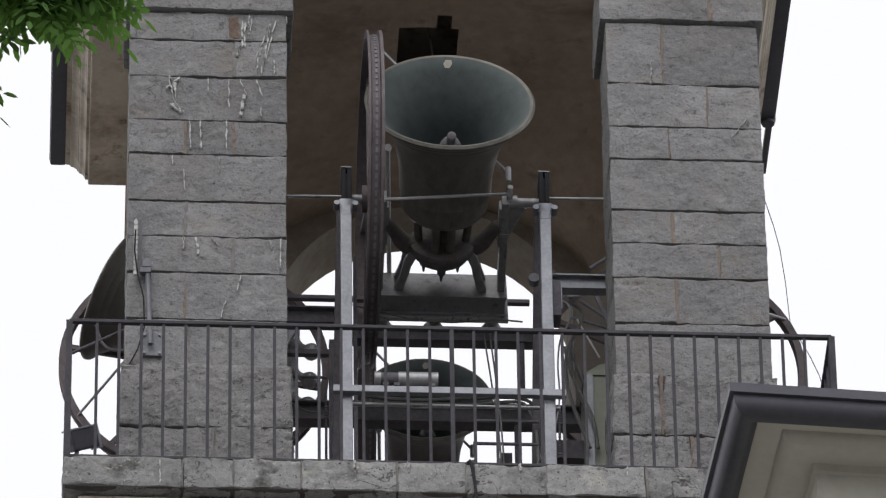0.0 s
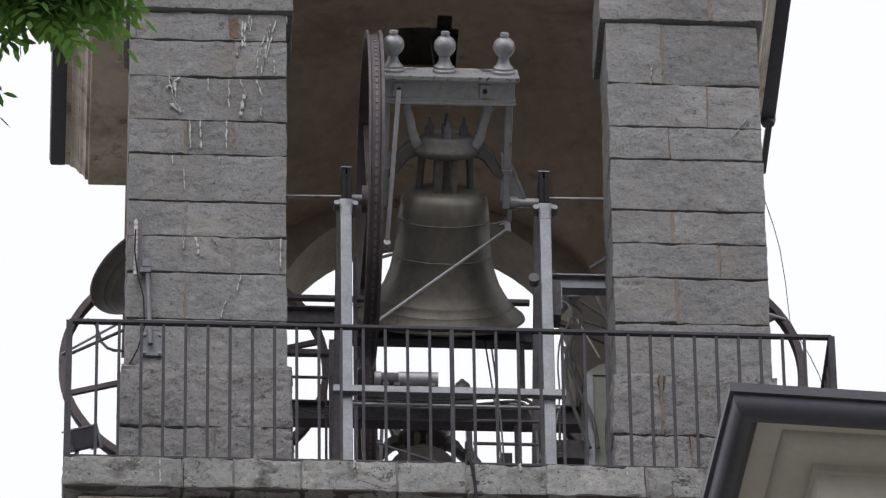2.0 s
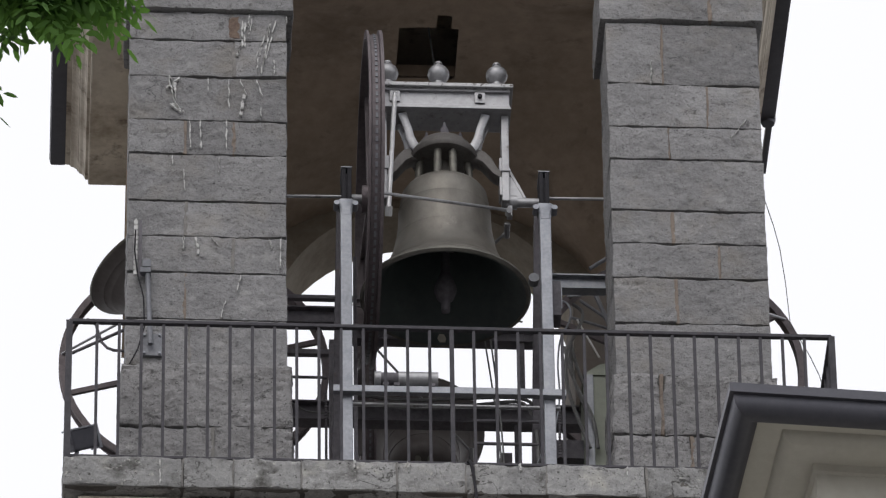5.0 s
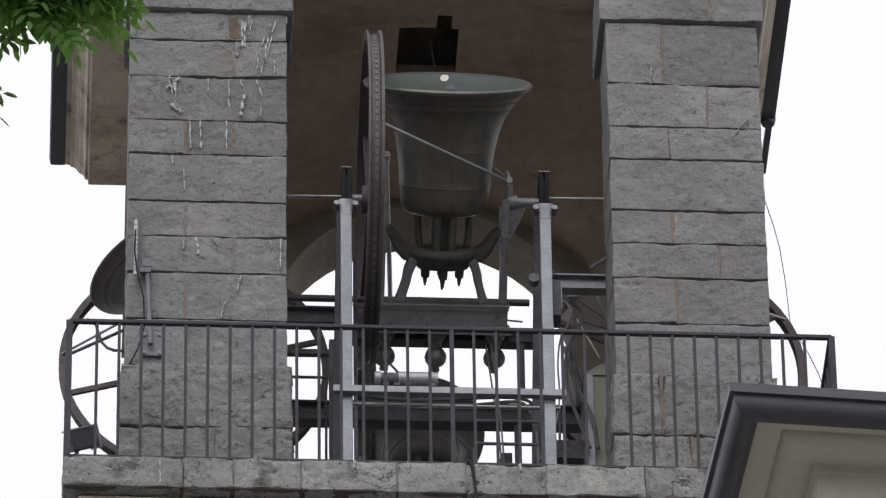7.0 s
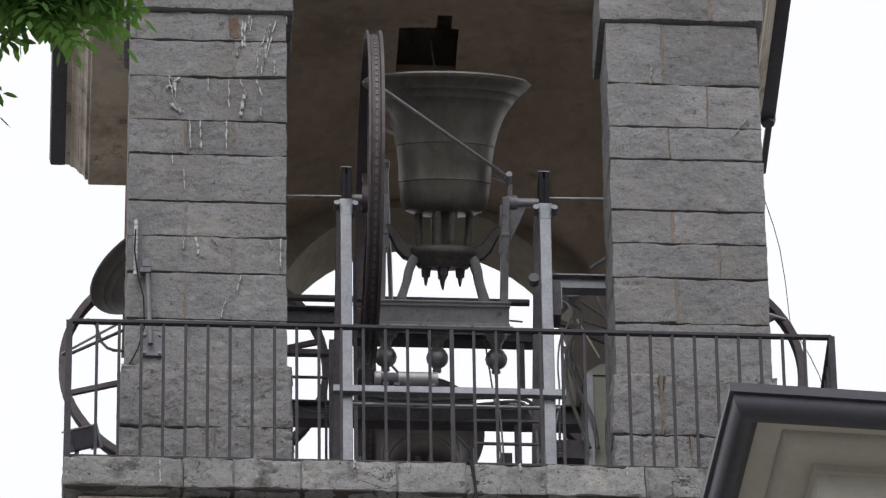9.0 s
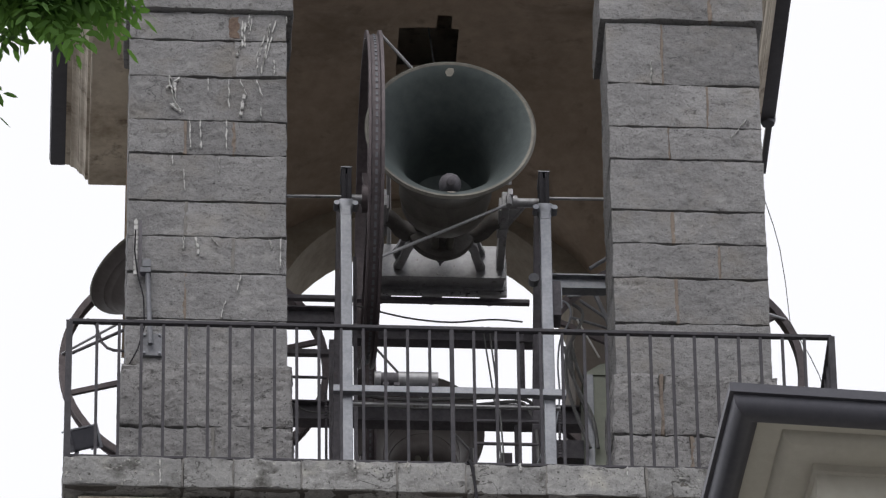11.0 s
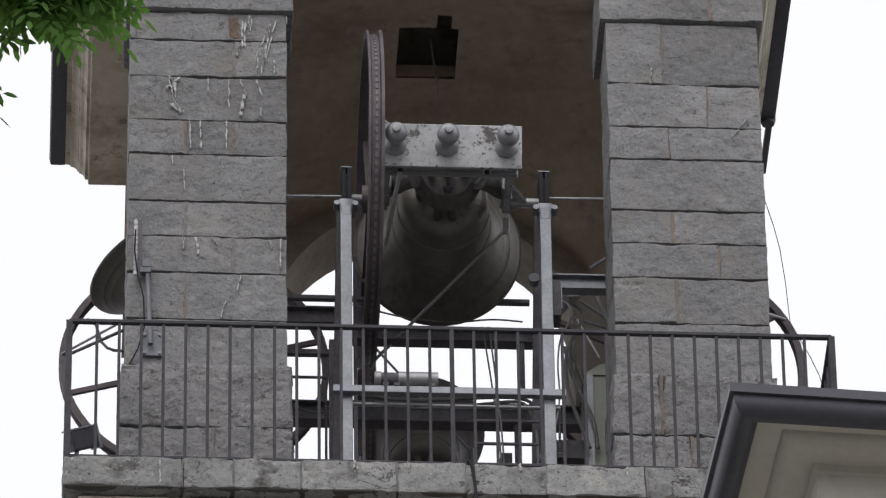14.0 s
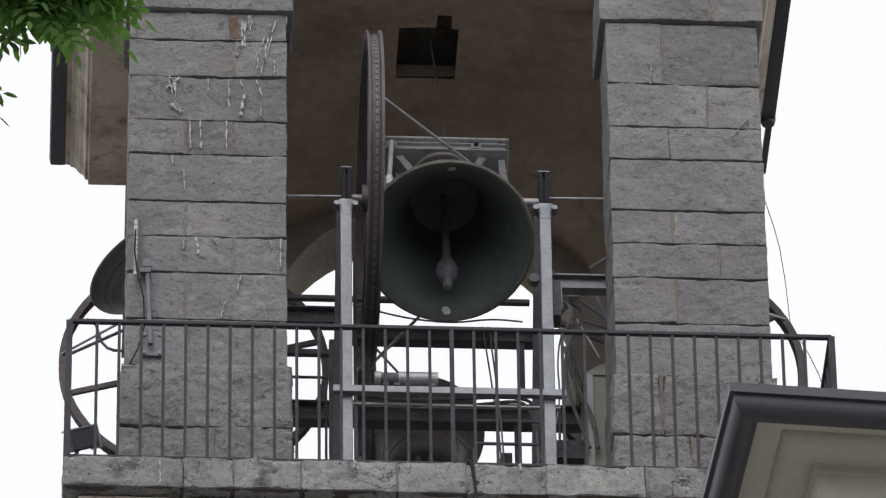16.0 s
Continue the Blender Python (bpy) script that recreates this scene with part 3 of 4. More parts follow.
def bell(name, at, turn, scale, label, bronze=BRONZE, wheel_x=-0.482, wheel_r=1.092, phase=15):
    """A bell with its yoke, counterweight and wheel, about its axle at the origin; the axle lies along local x."""
    b = thing(name, label, "bell", at, "bells of the tower")
    b.rotation_euler = (0, 0, radians(turn))
    s = scale
    def put(nm, bm, mat, label="", smooth=False, parent=None):
        bmesh.ops.scale(bm, vec=(s, s, s), verts=bm.verts)
        return part(nm, bm, mat, parent or b, label, smooth)
    put("bell_body", lathe(bmesh.new(), BELL_OUT, 72), bronze, "weathered bronze bell with raised bands", True)
    put("bell_inside", lathe(bmesh.new(), BELL_IN, 72), PATINA, "green patinated inner wall", True)
    lip = [(0.541, -0.745), (0.547, -0.762), (0.533, -0.775), (0.516, -0.770)]
    put("lip", lathe(bmesh.new(), lip, 72), WORN_BRONZE, "rubbed bronze lip", True)
    for f in (-1, 1):
        bm = bmesh.new()
        fan = [[bm.verts.new(((r - 0.004) * math.sin(radians(d)), f * (r - 0.004) * math.cos(radians(d)), z * 0.983 - 0.003)) for d in ((-1.2, 0.4, 2.0, 2.8), (-3.4, -1.0, 1.4, 3.6), (-2.0, -0.6, 0.8, 1.6))[row]] for row, (r, z) in enumerate(((0.500, -0.773), (0.482, -0.755), (0.462, -0.735)))]
        for p, q in zip(fan, fan[1:]):
            for k in range(3):
                bm.faces.new((p[k], p[k + 1], q[k + 1], q[k]))
        put("strike_mark", bm, BRIGHT_BRONZE, "bright worn patch where the clapper strikes")
    # canons: loops that hold the crown
    for k in range(6):
        bm = bmesh.new()
        ang = radians((72, 108, 180, 252, 288, 0)[k])
        d = Vector((math.cos(ang), math.sin(ang), 0))
        tube(bm, [d * 0.165 + Vector((0, 0, 0.06)), d * 0.165 + Vector((0, 0, 0.12)), d * 0.16 + Vector((0, 0, 0.22)), d * 0.15 + Vector((0, 0, 0.31))], 0.027, 10)
        put("canon", bm, WORN_BRONZE, "", True)
    put("crown_post", rod(bmesh.new(), (0, 0, 0.07), (0, 0, 0.33), 0.05, sides=16), BRONZE, "", True)
    # crown plate and its nuts
    put("crown_plate", lathe(bmesh.new(), [(0, 0.30), (0.18, 0.30), (0.212, 0.312), (0.222, 0.335), (0.215, 0.36), (0.19, 0.378), (0.18, 0.41), (0.16, 0.435), (0.0, 0.44)], 32), WORN_IRON, "", True)
    for k in range(5):
        ang = k * math.pi / 2 if k < 4 else 0
        d = Vector((math.cos(ang), math.sin(ang), 0)) * (0.11 if k < 4 else 0)
        put("crown_bolt", rod(rod(bmesh.new(), d + Vector((0, 0, 0.43)), d + Vector((0, 0, 0.495)), 0.032, 0.027, sides=8), d + Vector((0, 0, 0.49)), d + Vector((0, 0, 0.575 if k == 4 else 0.55)), 0.018, 0.006, 8), DARK_IRON)
    # yoke arms curving out from the crown down to the axle
    for side in (-1, 1):
        bm = bmesh.new()
        sweep(bm, [(side * x, 0, z) for x, z in ((0.10, 0.352), (0.18, 0.352), (0.235, 0.335), (0.275, 0.30), (0.305, 0.25), (0.335, 0.205), (0.37, 0.185), (0.395, 0.18))],
              [(w, 0.11) for w in (0.10, 0.105, 0.10, 0.085, 0.07, 0.062, 0.065, 0.075)])
        put("yoke_arm", bm, WORN_IRON, "dull grey curved yoke arm", True)
        bm = bmesh.new()
        for dy in (-0.06, 0.06):
            sweep(bm, [(side * x, dy, z) for x, z in ((0.165, 0.36), (0.20, 0.40), (0.222, 0.46), (0.232, 0.52), (0.25, 0.58), (0.27, 0.645))], [(0.066, 0.045), (0.062, 0.042), (0.056, 0.04), (0.052, 0.038), (0.052, 0.038), (0.06, 0.042)])
        put("strut", bm, IRON_PAINT, "", True)
        # upright that joins the axle to the headstock
        bm = boxes(((side * 0.385 - 0.03, -0.055, 0.02), (side * 0.385 + 0.03, 0.055, 0.32)), bevel=0.008)
        box(bm, (side * 0.395 - 0.024, -0.065, -0.03), (side * 0.395 + 0.024, 0.065, 0.67), 0.006)
        box(bm, (side * 0.395 - 0.03, -0.075, 0.20), (side * 0.395 + 0.03, 0.075, 0.225), 0.004)
        put("upright", bm, IRON_PAINT)
        bm = bmesh.new()
        rod(bm, (side * 0.38, 0, 0.0), (side * 0.65, 0, 0.0), 0.032, sides=16)
        rod(bm, (side * 0.40, 0, 0.0), (side * 0.47, 0, 0.0), 0.048, sides=16)
        put("axle", bm, IRON_PAINT, "", True)
        bm = bmesh.new()
        bar(bm, (side * 0.42, 0, 0.02), (side * 0.42, 0, -0.12), 0.035, 0.05)
        bar(bm, (side * 0.42, 0, 0.25), (side * 0.52, 0, 0.03), 0.02, 0.03)
        put("lever", bm, IRON_PAINT)
        # gusset plate between the yoke and the axle
        bm = bmesh.new()
        prof = [(0.41, 0.20), (0.44, 0.19), (0.49, 0.13), (0.51, 0.03), (0.41, 0.03)]
        front = [bm.verts.new((side * x, -0.012, z)) for x, z in prof]
        rear = [bm.verts.new((side * x, 0.012, z)) for x, z in prof]
        bm.faces.new(front)
        bm.faces.new(rear)
        for i in range(5):
            j = (i + 1) % 5
            bm.faces.new((front[i], front[j], rear[j], rear[i]))
        put("gusset", bm, IRON_PAINT)
    # headstock: a long iron box with plates and moulded edges
    put("headstock", boxes(((-0.425, -0.10, 0.68), (0.425, 0.10, 0.816)), bevel=0.004), IRON_PAINT, "silver painted iron headstock beam")
    for w, d, z0, z1 in ((0.435, 0.13, 0.655, 0.67), (0.43, 0.12, 0.667, 0.693), (0.43, 0.122, 0.798, 0.818)):
        put("moulding", boxes(((-w, -d, z0), (w, d, z1)), bevel=0.004), IRON_PAINT)
    put("headstock_top", boxes(((-0.45, -0.15, 0.816), (0.45, 0.15, 0.846)), bevel=0.006), SPOTTED_IRON, "spotted silver top plate")
    for x in (-0.32, 0.232):
        put("plate", boxes(((x - 0.034, -0.124, 0.706), (x + 0.034, -0.112, 0.791)), bevel=0.003), IRON_PAINT)
        put("bolt", rod(bmesh.new(), (x, -0.12, 0.751), (x, -0.145, 0.751), 0.015, sides=8), BLACK)
    for x in (-0.36, -0.028, 0.352):
        bm = lathe(bmesh.new(), [(0, 0.83), (0.075, 0.83), (0.075, 0.845), (0.066, 0.855), (0.066, 0.868), (0.048, 0.885), (0.036, 0.91), (0.034, 0.935), (0.05, 0.95), (0.066, 0.975), (0.072, 1.0), (0.066, 1.03), (0.05, 1.052),
                                 (0.028, 1.064), (0.026, 1.075), (0.03, 1.08), (0.026, 1.095), (0.0, 1.10)], 28)
        bmesh.ops.translate(bm, vec=(x, 0, 0.016), verts=bm.verts)
        put("finial", bm, IRON_PAINT, "silver painted ball finial", True)
    # tie rods across the bell
    for f in (-1, 1):
        bm = rod(bmesh.new(), (0.408, f * 0.12, -0.148), (-0.45, f * 0.90, -0.605), 0.011, sides=8)
        rod(bm, (0.408, f * 0.05, -0.128), (0.408, f * 0.15, -0.168), 0.02, sides=8)
        put("tie_rod", bm, IRON_PAINT, "thin diagonal tie rod", True)
    put("side_rod", rod(rod(bmesh.new(), (-0.32, -0.14, 0.751), (-0.37, -0.22, -0.245), 0.0155, sides=8), (-0.37, -0.24, -0.225), (-0.37, -0.2, -0.275), 0.024, sides=8), SILVER_ROD, "bright slanting side rod", True)
    # wheel: rim of a rope channel, toothed inner band and spokes
    w = wheel_x
    n = 72
    bm = bmesh.new()
    section = [(-0.05, -0.055), (-0.05, 0.0), (-0.036, 0.0), (-0.03, -0.03), (0.022, -0.03), (0.03, 0.0), (0.05, 0.0), (0.05, -0.055)]
    rings = [[bm.verts.new((w + dx, (wheel_r + dr) * math.sin(2 * math.pi * i / n), (wheel_r + dr) * math.cos(2 * math.pi * i / n))) for dx, dr in section] for i in range(n)]
    for i in range(n):
        p, q = rings[i], rings[(i + 1) % n]
        for k in range(8):
            bm.faces.new((p[k], p[(k + 1) % 8], q[(k + 1) % 8], q[k]))
    wheel = put("wheel", bm, RUST, "rusty dark steel bell wheel")
    bm = bmesh.new()
    for i in range(120):
        a = 2 * math.pi * i / 120
        r = wheel_r - 0.033
        c = Vector((w, r * math.sin(a), r * math.cos(a)))
        made = bmesh.ops.create_cube(bm, size=1, matrix=Matrix.Translation(c) @ Matrix.Rotation(-a, 4, "X") @ Matrix.Diagonal((0.016, 0.035, 0.014, 1)))
    put("chain", bm, DULL_STEEL, "drive chain in the wheel's groove", parent=wheel)["kind"] = "stuff"
    for k in range(6):
        a = k * math.pi / 3 + radians(phase)
        bm = bmesh.new()
        bar(bm, (w, 0.05 * math.sin(a), 0.05 * math.cos(a)), (w, (wheel_r - 0.05) * math.sin(a), (wheel_r - 0.05) * math.cos(a)), 0.03, 0.045, 0)
        put("spoke", bm, RUST, parent=wheel)
    put("hub", rod(bmesh.new(), (w - 0.05, 0, 0), (w + 0.05, 0, 0), 0.09, sides=20), RUST, smooth=True, parent=wheel)
    # clapper
    bm = lathe(bmesh.new(), [(0, 0.04), (0.02, 0.04), (0.022, -0.05), (0.03, -0.58), (0.052, -0.64), (0.07, -0.69), (0.072, -0.73), (0.056, -0.78), (0.03, -0.805), (0.028, -0.885), (0, -0.90)], 20)
    clapper = put("clapper", bm, DARK_IRON, "iron clapper with a round ball", True)
    return b, clapper


AXLE = (0.016, 0.57, 2.733)
front_bell, front_clapper = bell("bell", AXLE, 0, 1.0, "large bronze bell in a silver-painted yoke, swinging")
REAR_AXLE, WEST_AXLE, EAST_AXLE = (0.025, 3.55, 2.757), (-1.545, 2.05, 2.76), (1.62, 2.05, 2.83)
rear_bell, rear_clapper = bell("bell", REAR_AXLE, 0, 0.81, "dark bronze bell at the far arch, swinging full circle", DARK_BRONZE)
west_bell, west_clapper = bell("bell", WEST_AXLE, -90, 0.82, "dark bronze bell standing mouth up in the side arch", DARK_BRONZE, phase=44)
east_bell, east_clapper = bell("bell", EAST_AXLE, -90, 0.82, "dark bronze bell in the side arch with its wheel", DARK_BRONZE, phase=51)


# ---- the bell frame ----
def front_frame():
    f = thing("bell_stand", "galvanised steel bell stand with dark rear legs", "bell stand")
    ax, ay, az = AXLE
    for x in (-0.637, 0.637):
        x += ax - 0.01
        part("post", boxes(((x - 0.036, 0.27, FLOOR), (x + 0.036, 0.34, az - 0.28)), bevel=0.006), GALVANISED, f, "pale galvanised box post")
        bm = bmesh.new()
        sweep(bm, [(x, 0.305, az + d) for d in (-0.36, -0.31, -0.285, -0.262, -0.235)], [(0.074, 0.075), (0.078, 0.078), (0.10, 0.08), (0.112, 0.08), (0.10, 0.075)])
        part("post_head", bm, GALVANISED, f, "", True)
        for s in (-1, 1):
            part("lug", rod(bmesh.new(), (x + s * 0.06, 0.255, az - 0.275), (x + s * 0.06, 0.33, az - 0.275), 0.019, sides=12), GALVANISED, f, "", True)
        c = x + 0.014
        bm = boxes(((c - 0.032, ay - 0.09, az - 0.09), (c - 0.006, ay + 0.09, az + 0.185)), ((c + 0.006, ay - 0.09, az - 0.09), (c + 0.032, ay + 0.09, az + 0.185)), ((c - 0.026, ay - 0.078, az - 0.09), (c + 0.026, ay + 0.08, az + 0.15)), bevel=0.004)
        part("bearing_cap", boxes(((c - 0.036, ay - 0.094, az + 0.186), (c + 0.036, ay + 0.094, az + 0.194)), bevel=0.002), GALVANISED, f)
        part("bearing", bm, BLACK, f, "dark bearing block")
        bm = bmesh.new()
        bar(bm, (x, 0.30, az - 0.27), (x, ay, az - 0.06), 0.06, 0.07)
        bar(bm, (x - 0.01, ay + 0.02, az - 0.02), (x - 0.03, 1.45, FLOOR), 0.075, 0.075)
        part("leg", bm, DARK_IRON, f, "dark steel raking leg")
    part("crossbar", boxes(((-0.72, 0.225, 0.932), (0.745, 0.268, 0.982)), bevel=0.004), GALVANISED, f, "pale galvanised crossbar")
    # dark cross members behind the bell
    part("cross_beam", beam_i(bmesh.new(), (-0.60, 1.25, 2.15), (0.66, 1.25, 2.15), 0.11, 0.09), DARK_IRON, f)
    part("cross_beam", beam_i(bmesh.new(), (-1.05, 1.45, 1.66), (1.05, 1.45, 1.66), 0.15, 0.10), DARK_IRON, f)
    part("side_beam", beam_i(bmesh.new(), (-1.05, 1.2, 2.245), (-0.63, 1.2, 2.245), 0.13, 0.09), DARK_IRON, f)
    part("side_beam", beam_i(bmesh.new(), (0.66, 0.9, 2.334), (1.07, 0.9, 2.334), 0.115, 0.08), GALVANISED, f, "grey rolled steel beam")
    part("side_rod", boxes(((-1.05, 1.48, 2.62), (0.62, 1.52, 2.65)), bevel=0.003), DARK_IRON, f)
    part("side_rod", boxes(((-1.05, 1.18, 1.94), (-0.6, 1.22, 1.98)), bevel=0.003), DARK_IRON, f)
    part("side_rod", rod(bmesh.new(), (-1.05, 1.2, 1.765), (-0.72, 1.2, 1.765), 0.01, sides=8), DARK_IRON, f)
    part("upright", boxes(((0.525, 1.22, 1.7), (0.56, 1.27, 2.2)), bevel=0.003), DARK_IRON, f)
    part("upright", boxes(((0.50, 1.42, FLOOR), (0.53, 1.47, 1.6)), bevel=0.003), DARK_IRON, f)
    part("upright", boxes(((-0.707, 1.1, FLOOR), (-0.655, 1.18, 2.0)), bevel=0.004), DARK_IRON, f)
    part("upright", boxes(((-0.555, 1.0, 0.4), (-0.53, 1.03, 2.6)), bevel=0.003), DARK_IRON, f)
    for z in (1.2, 1.02):
        part("guard_rod", rod(bmesh.new(), (0.2, 0.95, z + 0.06), (0.62, 0.95, z + 0.06), 0.011, sides=8), DARK_IRON, f)
    part("conduit", rod(bmesh.new(), (-0.66, 0.4, 0.96), (0.72, 0.4, 0.96), 0.013, sides=10), IRON_PAINT, f, "pale conduit below the crossbar", True)
    for a, b in (((-0.62, 0.55, 2.735), (-1.33, 0.55, 2.725)), ((0.66, 0.55, 2.758), (1.33, 0.55, 2.766))):
        part("tie_bar", rod(bmesh.new(), a, b, 0.011, sides=10), IRON_PAINT, f, "thin pale tie bar into the pier", True)
    part("gearbox", boxes(((0.676, 0.36, 1.67), (0.738, 0.50, 1.945)), bevel=0.006), DARK_IRON, f, "dark gearbox beside the post")
    part("gearbox_edge", boxes(((0.7385, 0.355, 1.72), (0.744, 0.365, 1.94)), bevel=0.001), GALVANISED, f)
    part("bearing_knob", lathe_rod((0.574, 0.44, 2.03), (0.574, 0.50, 2.03), 0.034), DULL_STEEL, f, "round grey end cap", True)
    # loops of drive chain that hang beside the posts
    for x, y, z0, z1 in ((-0.724, 1.2, 1.02, 1.66), (0.757, 1.0, 1.02, 1.40)):
        bm = bmesh.new()
        for k in range(round((z1 - z0) / 0.022)):
            z = z0 + 0.022 * k
            box(bm, (x - 0.009, y - 0.006, z), (x + 0.009, y + 0.006, z + 0.013), 0.002)
            box(bm, (x - 0.003, y - 0.003, z + 0.012), (x + 0.003, y + 0.003, z + 0.0225))
        part("drive_chain", bm, DARK_IRON, f, "hanging drive chain")
    part("low_beam", boxes(((0.60, 1.25, 1.20), (0.93, 1.34, 1.345)), bevel=0.004), DARK_IRON, f)
    return f

front_frame()


def motor():
    m = thing("electric_motor", "grey cylindrical electric motor on the crossbar", "motor", (0, 0, -0.053))
    bm = rod(bmesh.new(), (-0.31, 0.25, 1.10), (-0.06, 0.25, 1.10), 0.052, sides=24)
    part("motor_body", bm, IRON_PAINT, m, smooth=True)
    bm = rod(bmesh.new(), (-0.42, 0.25, 1.10), (-0.31, 0.25, 1.10), 0.045, sides=24)
    part("gearbox", bm, DARK_IRON, m, "dark gearbox", smooth=True)
    bm = rod(bmesh.new(), (-0.46, 0.25, 1.10), (-0.42, 0.25, 1.10), 0.05, sides=24)
    part("end_cap", bm, IRON_PAINT, m, smooth=True)
    for x in (-0.41, -0.34, -0.12):
        part("foot", boxes(((x, 0.22, 1.035), (x + 0.04, 0.28, 1.058)), bevel=0.003), DARK_IRON, m)

motor()


# ---- rear bell's frame ----
def rear_frame(at, half, turn, label):
    f = thing("bell_stand", label, "bell stand", at)
    f.rotation_euler = (0, 0, radians(turn))
    h = at[2] - FLOOR
    for x in (-half, half):
        part("bearing", boxes(((x - 0.04, -0.1, -0.07), (x + 0.04, 0.1, 0.1)), bevel=0.006), DARK_IRON, f)
        bm = bar(bmesh.new(), (x, -0.03, -0.05), (x, -0.62, -h), 0.08, 0.08)
        part("leg", bm, DARK_IRON, f)
        bm = bar(bmesh.new(), (x, 0.03, -0.05), (x, 0.42 if abs(turn) < 1 else 0.3, -h), 0.08, 0.08)
        part("leg", bm, DARK_IRON, f)

rear_frame(REAR_AXLE, 0.56, 0, "dark steel stand of the far bell")
rear_frame(WEST_AXLE, 0.56, -90, "dark steel stand of the side bell")
rear_frame(EAST_AXLE, 0.56, 90, "dark steel stand of the side bell")


# ---- things on the balcony and the piers ----
def cabinet():
    c = thing("cabinet", "pale green metal cabinet behind the pier", "cabinet")
    part("body", boxes(((0.93, 1.06, FLOOR), (1.5, 1.45, 1.72)), bevel=0.008), CABINET, c)
    bm = bmesh.new()
    prof = [(0.92, 1.72), (1.5, 1.72), (1.5, 1.96), (1.02, 1.80)]
    lo = [bm.verts.new((x, 1.05, z)) for x, z in prof]
    hi = [bm.verts.new((x, 1.46, z)) for x, z in prof]
    bm.faces.new(lo)
    bm.faces.new(hi)
    for k in range(4):
        bm.faces.new((lo[k], lo[(k + 1) % 4], hi[(k + 1) % 4], hi[k]))
    part("lid", bm, CABINET, c)
    part("edge_strip", boxes(((0.935, 1.045, FLOOR), (0.985, 1.058, 1.72)), bevel=0.002), GALVANISED, c)

cabinet()


def antenna_mast():
    a = thing("antenna_mast", "galvanised mast bolted to the stone pier", "mast")
    part("wall_plate", boxes(((-1.925, -0.03, 0.985), (-1.80, -0.008, 1.155)), bevel=0.003), DULL_STEEL, a)
    for x in (-1.91, -1.815):
        for z in (1.0, 1.14):
            part("bolt", rod(bmesh.new(), (x, -0.03, z), (x, -0.045, z), 0.009, sides=6), GALVANISED, a)
    part("pole", rod(bmesh.new(), (-1.872, -0.06, 1.05), (-1.90, -0.06, 1.70), 0.016, sides=14), DULL_STEEL, a, smooth=True)
    bm = boxes(((-1.945, -0.085, 1.60), (-1.875, -0.035, 1.64)), ((-1.93, -0.09, 1.64), (-1.875, -0.03, 1.70)), bevel=0.004)
    part("clamp", bm, DULL_STEEL, a)
    bm = bmesh.new()
    z = 1.60
    for k in range(11):
        box(bm, (-1.985, -0.06, z), (-1.962, -0.05, z + 0.028))
        box(bm, (-1.978, -0.06, z + 0.026), (-1.969, -0.05, z + 0.042))
        z += 0.04
    part("perforated_strip", bm, DROPPING, a, "pale perforated strip")
    part("strip_back", boxes(((-1.955, -0.06, 1.58), (-1.935, -0.05, 2.03)), bevel=0.002), DARK_IRON, a)
    part("cable", tube(bmesh.new(), [(-1.975, -0.06, 1.95), (-1.98, -0.07, 1.78), (-1.96, -0.07, 1.6), (-1.92, -0.06, 1.42), (-1.91, -0.05, 1.2), (-1.95, -0.05, 1.02), (-2.0, -0.05, 0.9)], 0.005), BLACK, a)

antenna_mast()


def floodlight():
    f = thing("floodlight", "dark grey floodlight on the ledge", "floodlight")
    bm = bmesh.new()
    box(bm, (-0.09, -0.05, -0.06), (0.09, 0.05, 0.07), 0.012)
    bmesh.ops.transform(bm, matrix=pose(-2.29, -0.2, 0.19, 25, -28, 20), verts=bm.verts)
    part("housing", bm, ZINC, f)
    bm = box(bmesh.new(), (0.085, -0.058, -0.07), (0.105, 0.058, 0.08), 0.004)
    box(bm, (-0.095, -0.056, 0.068), (0.085, 0.056, 0.08), 0.003)
    bmesh.ops.transform(bm, matrix=pose(-2.29, -0.2, 0.19, 25, -28, 20), verts=bm.verts)
    part("bezel", bm, GALVANISED, f, "pale metal bezel")
    bm = bar(bmesh.new(), (-2.34, -0.2, FLOOR), (-2.31, -0.2, 0.16), 0.025, 0.03)
    bar(bm, (-2.33, -0.2, FLOOR + 0.01), (-2.15, -0.2, FLOOR + 0.01), 0.02, 0.04)
    part("bracket", bm, ZINC, f)

floodlight()


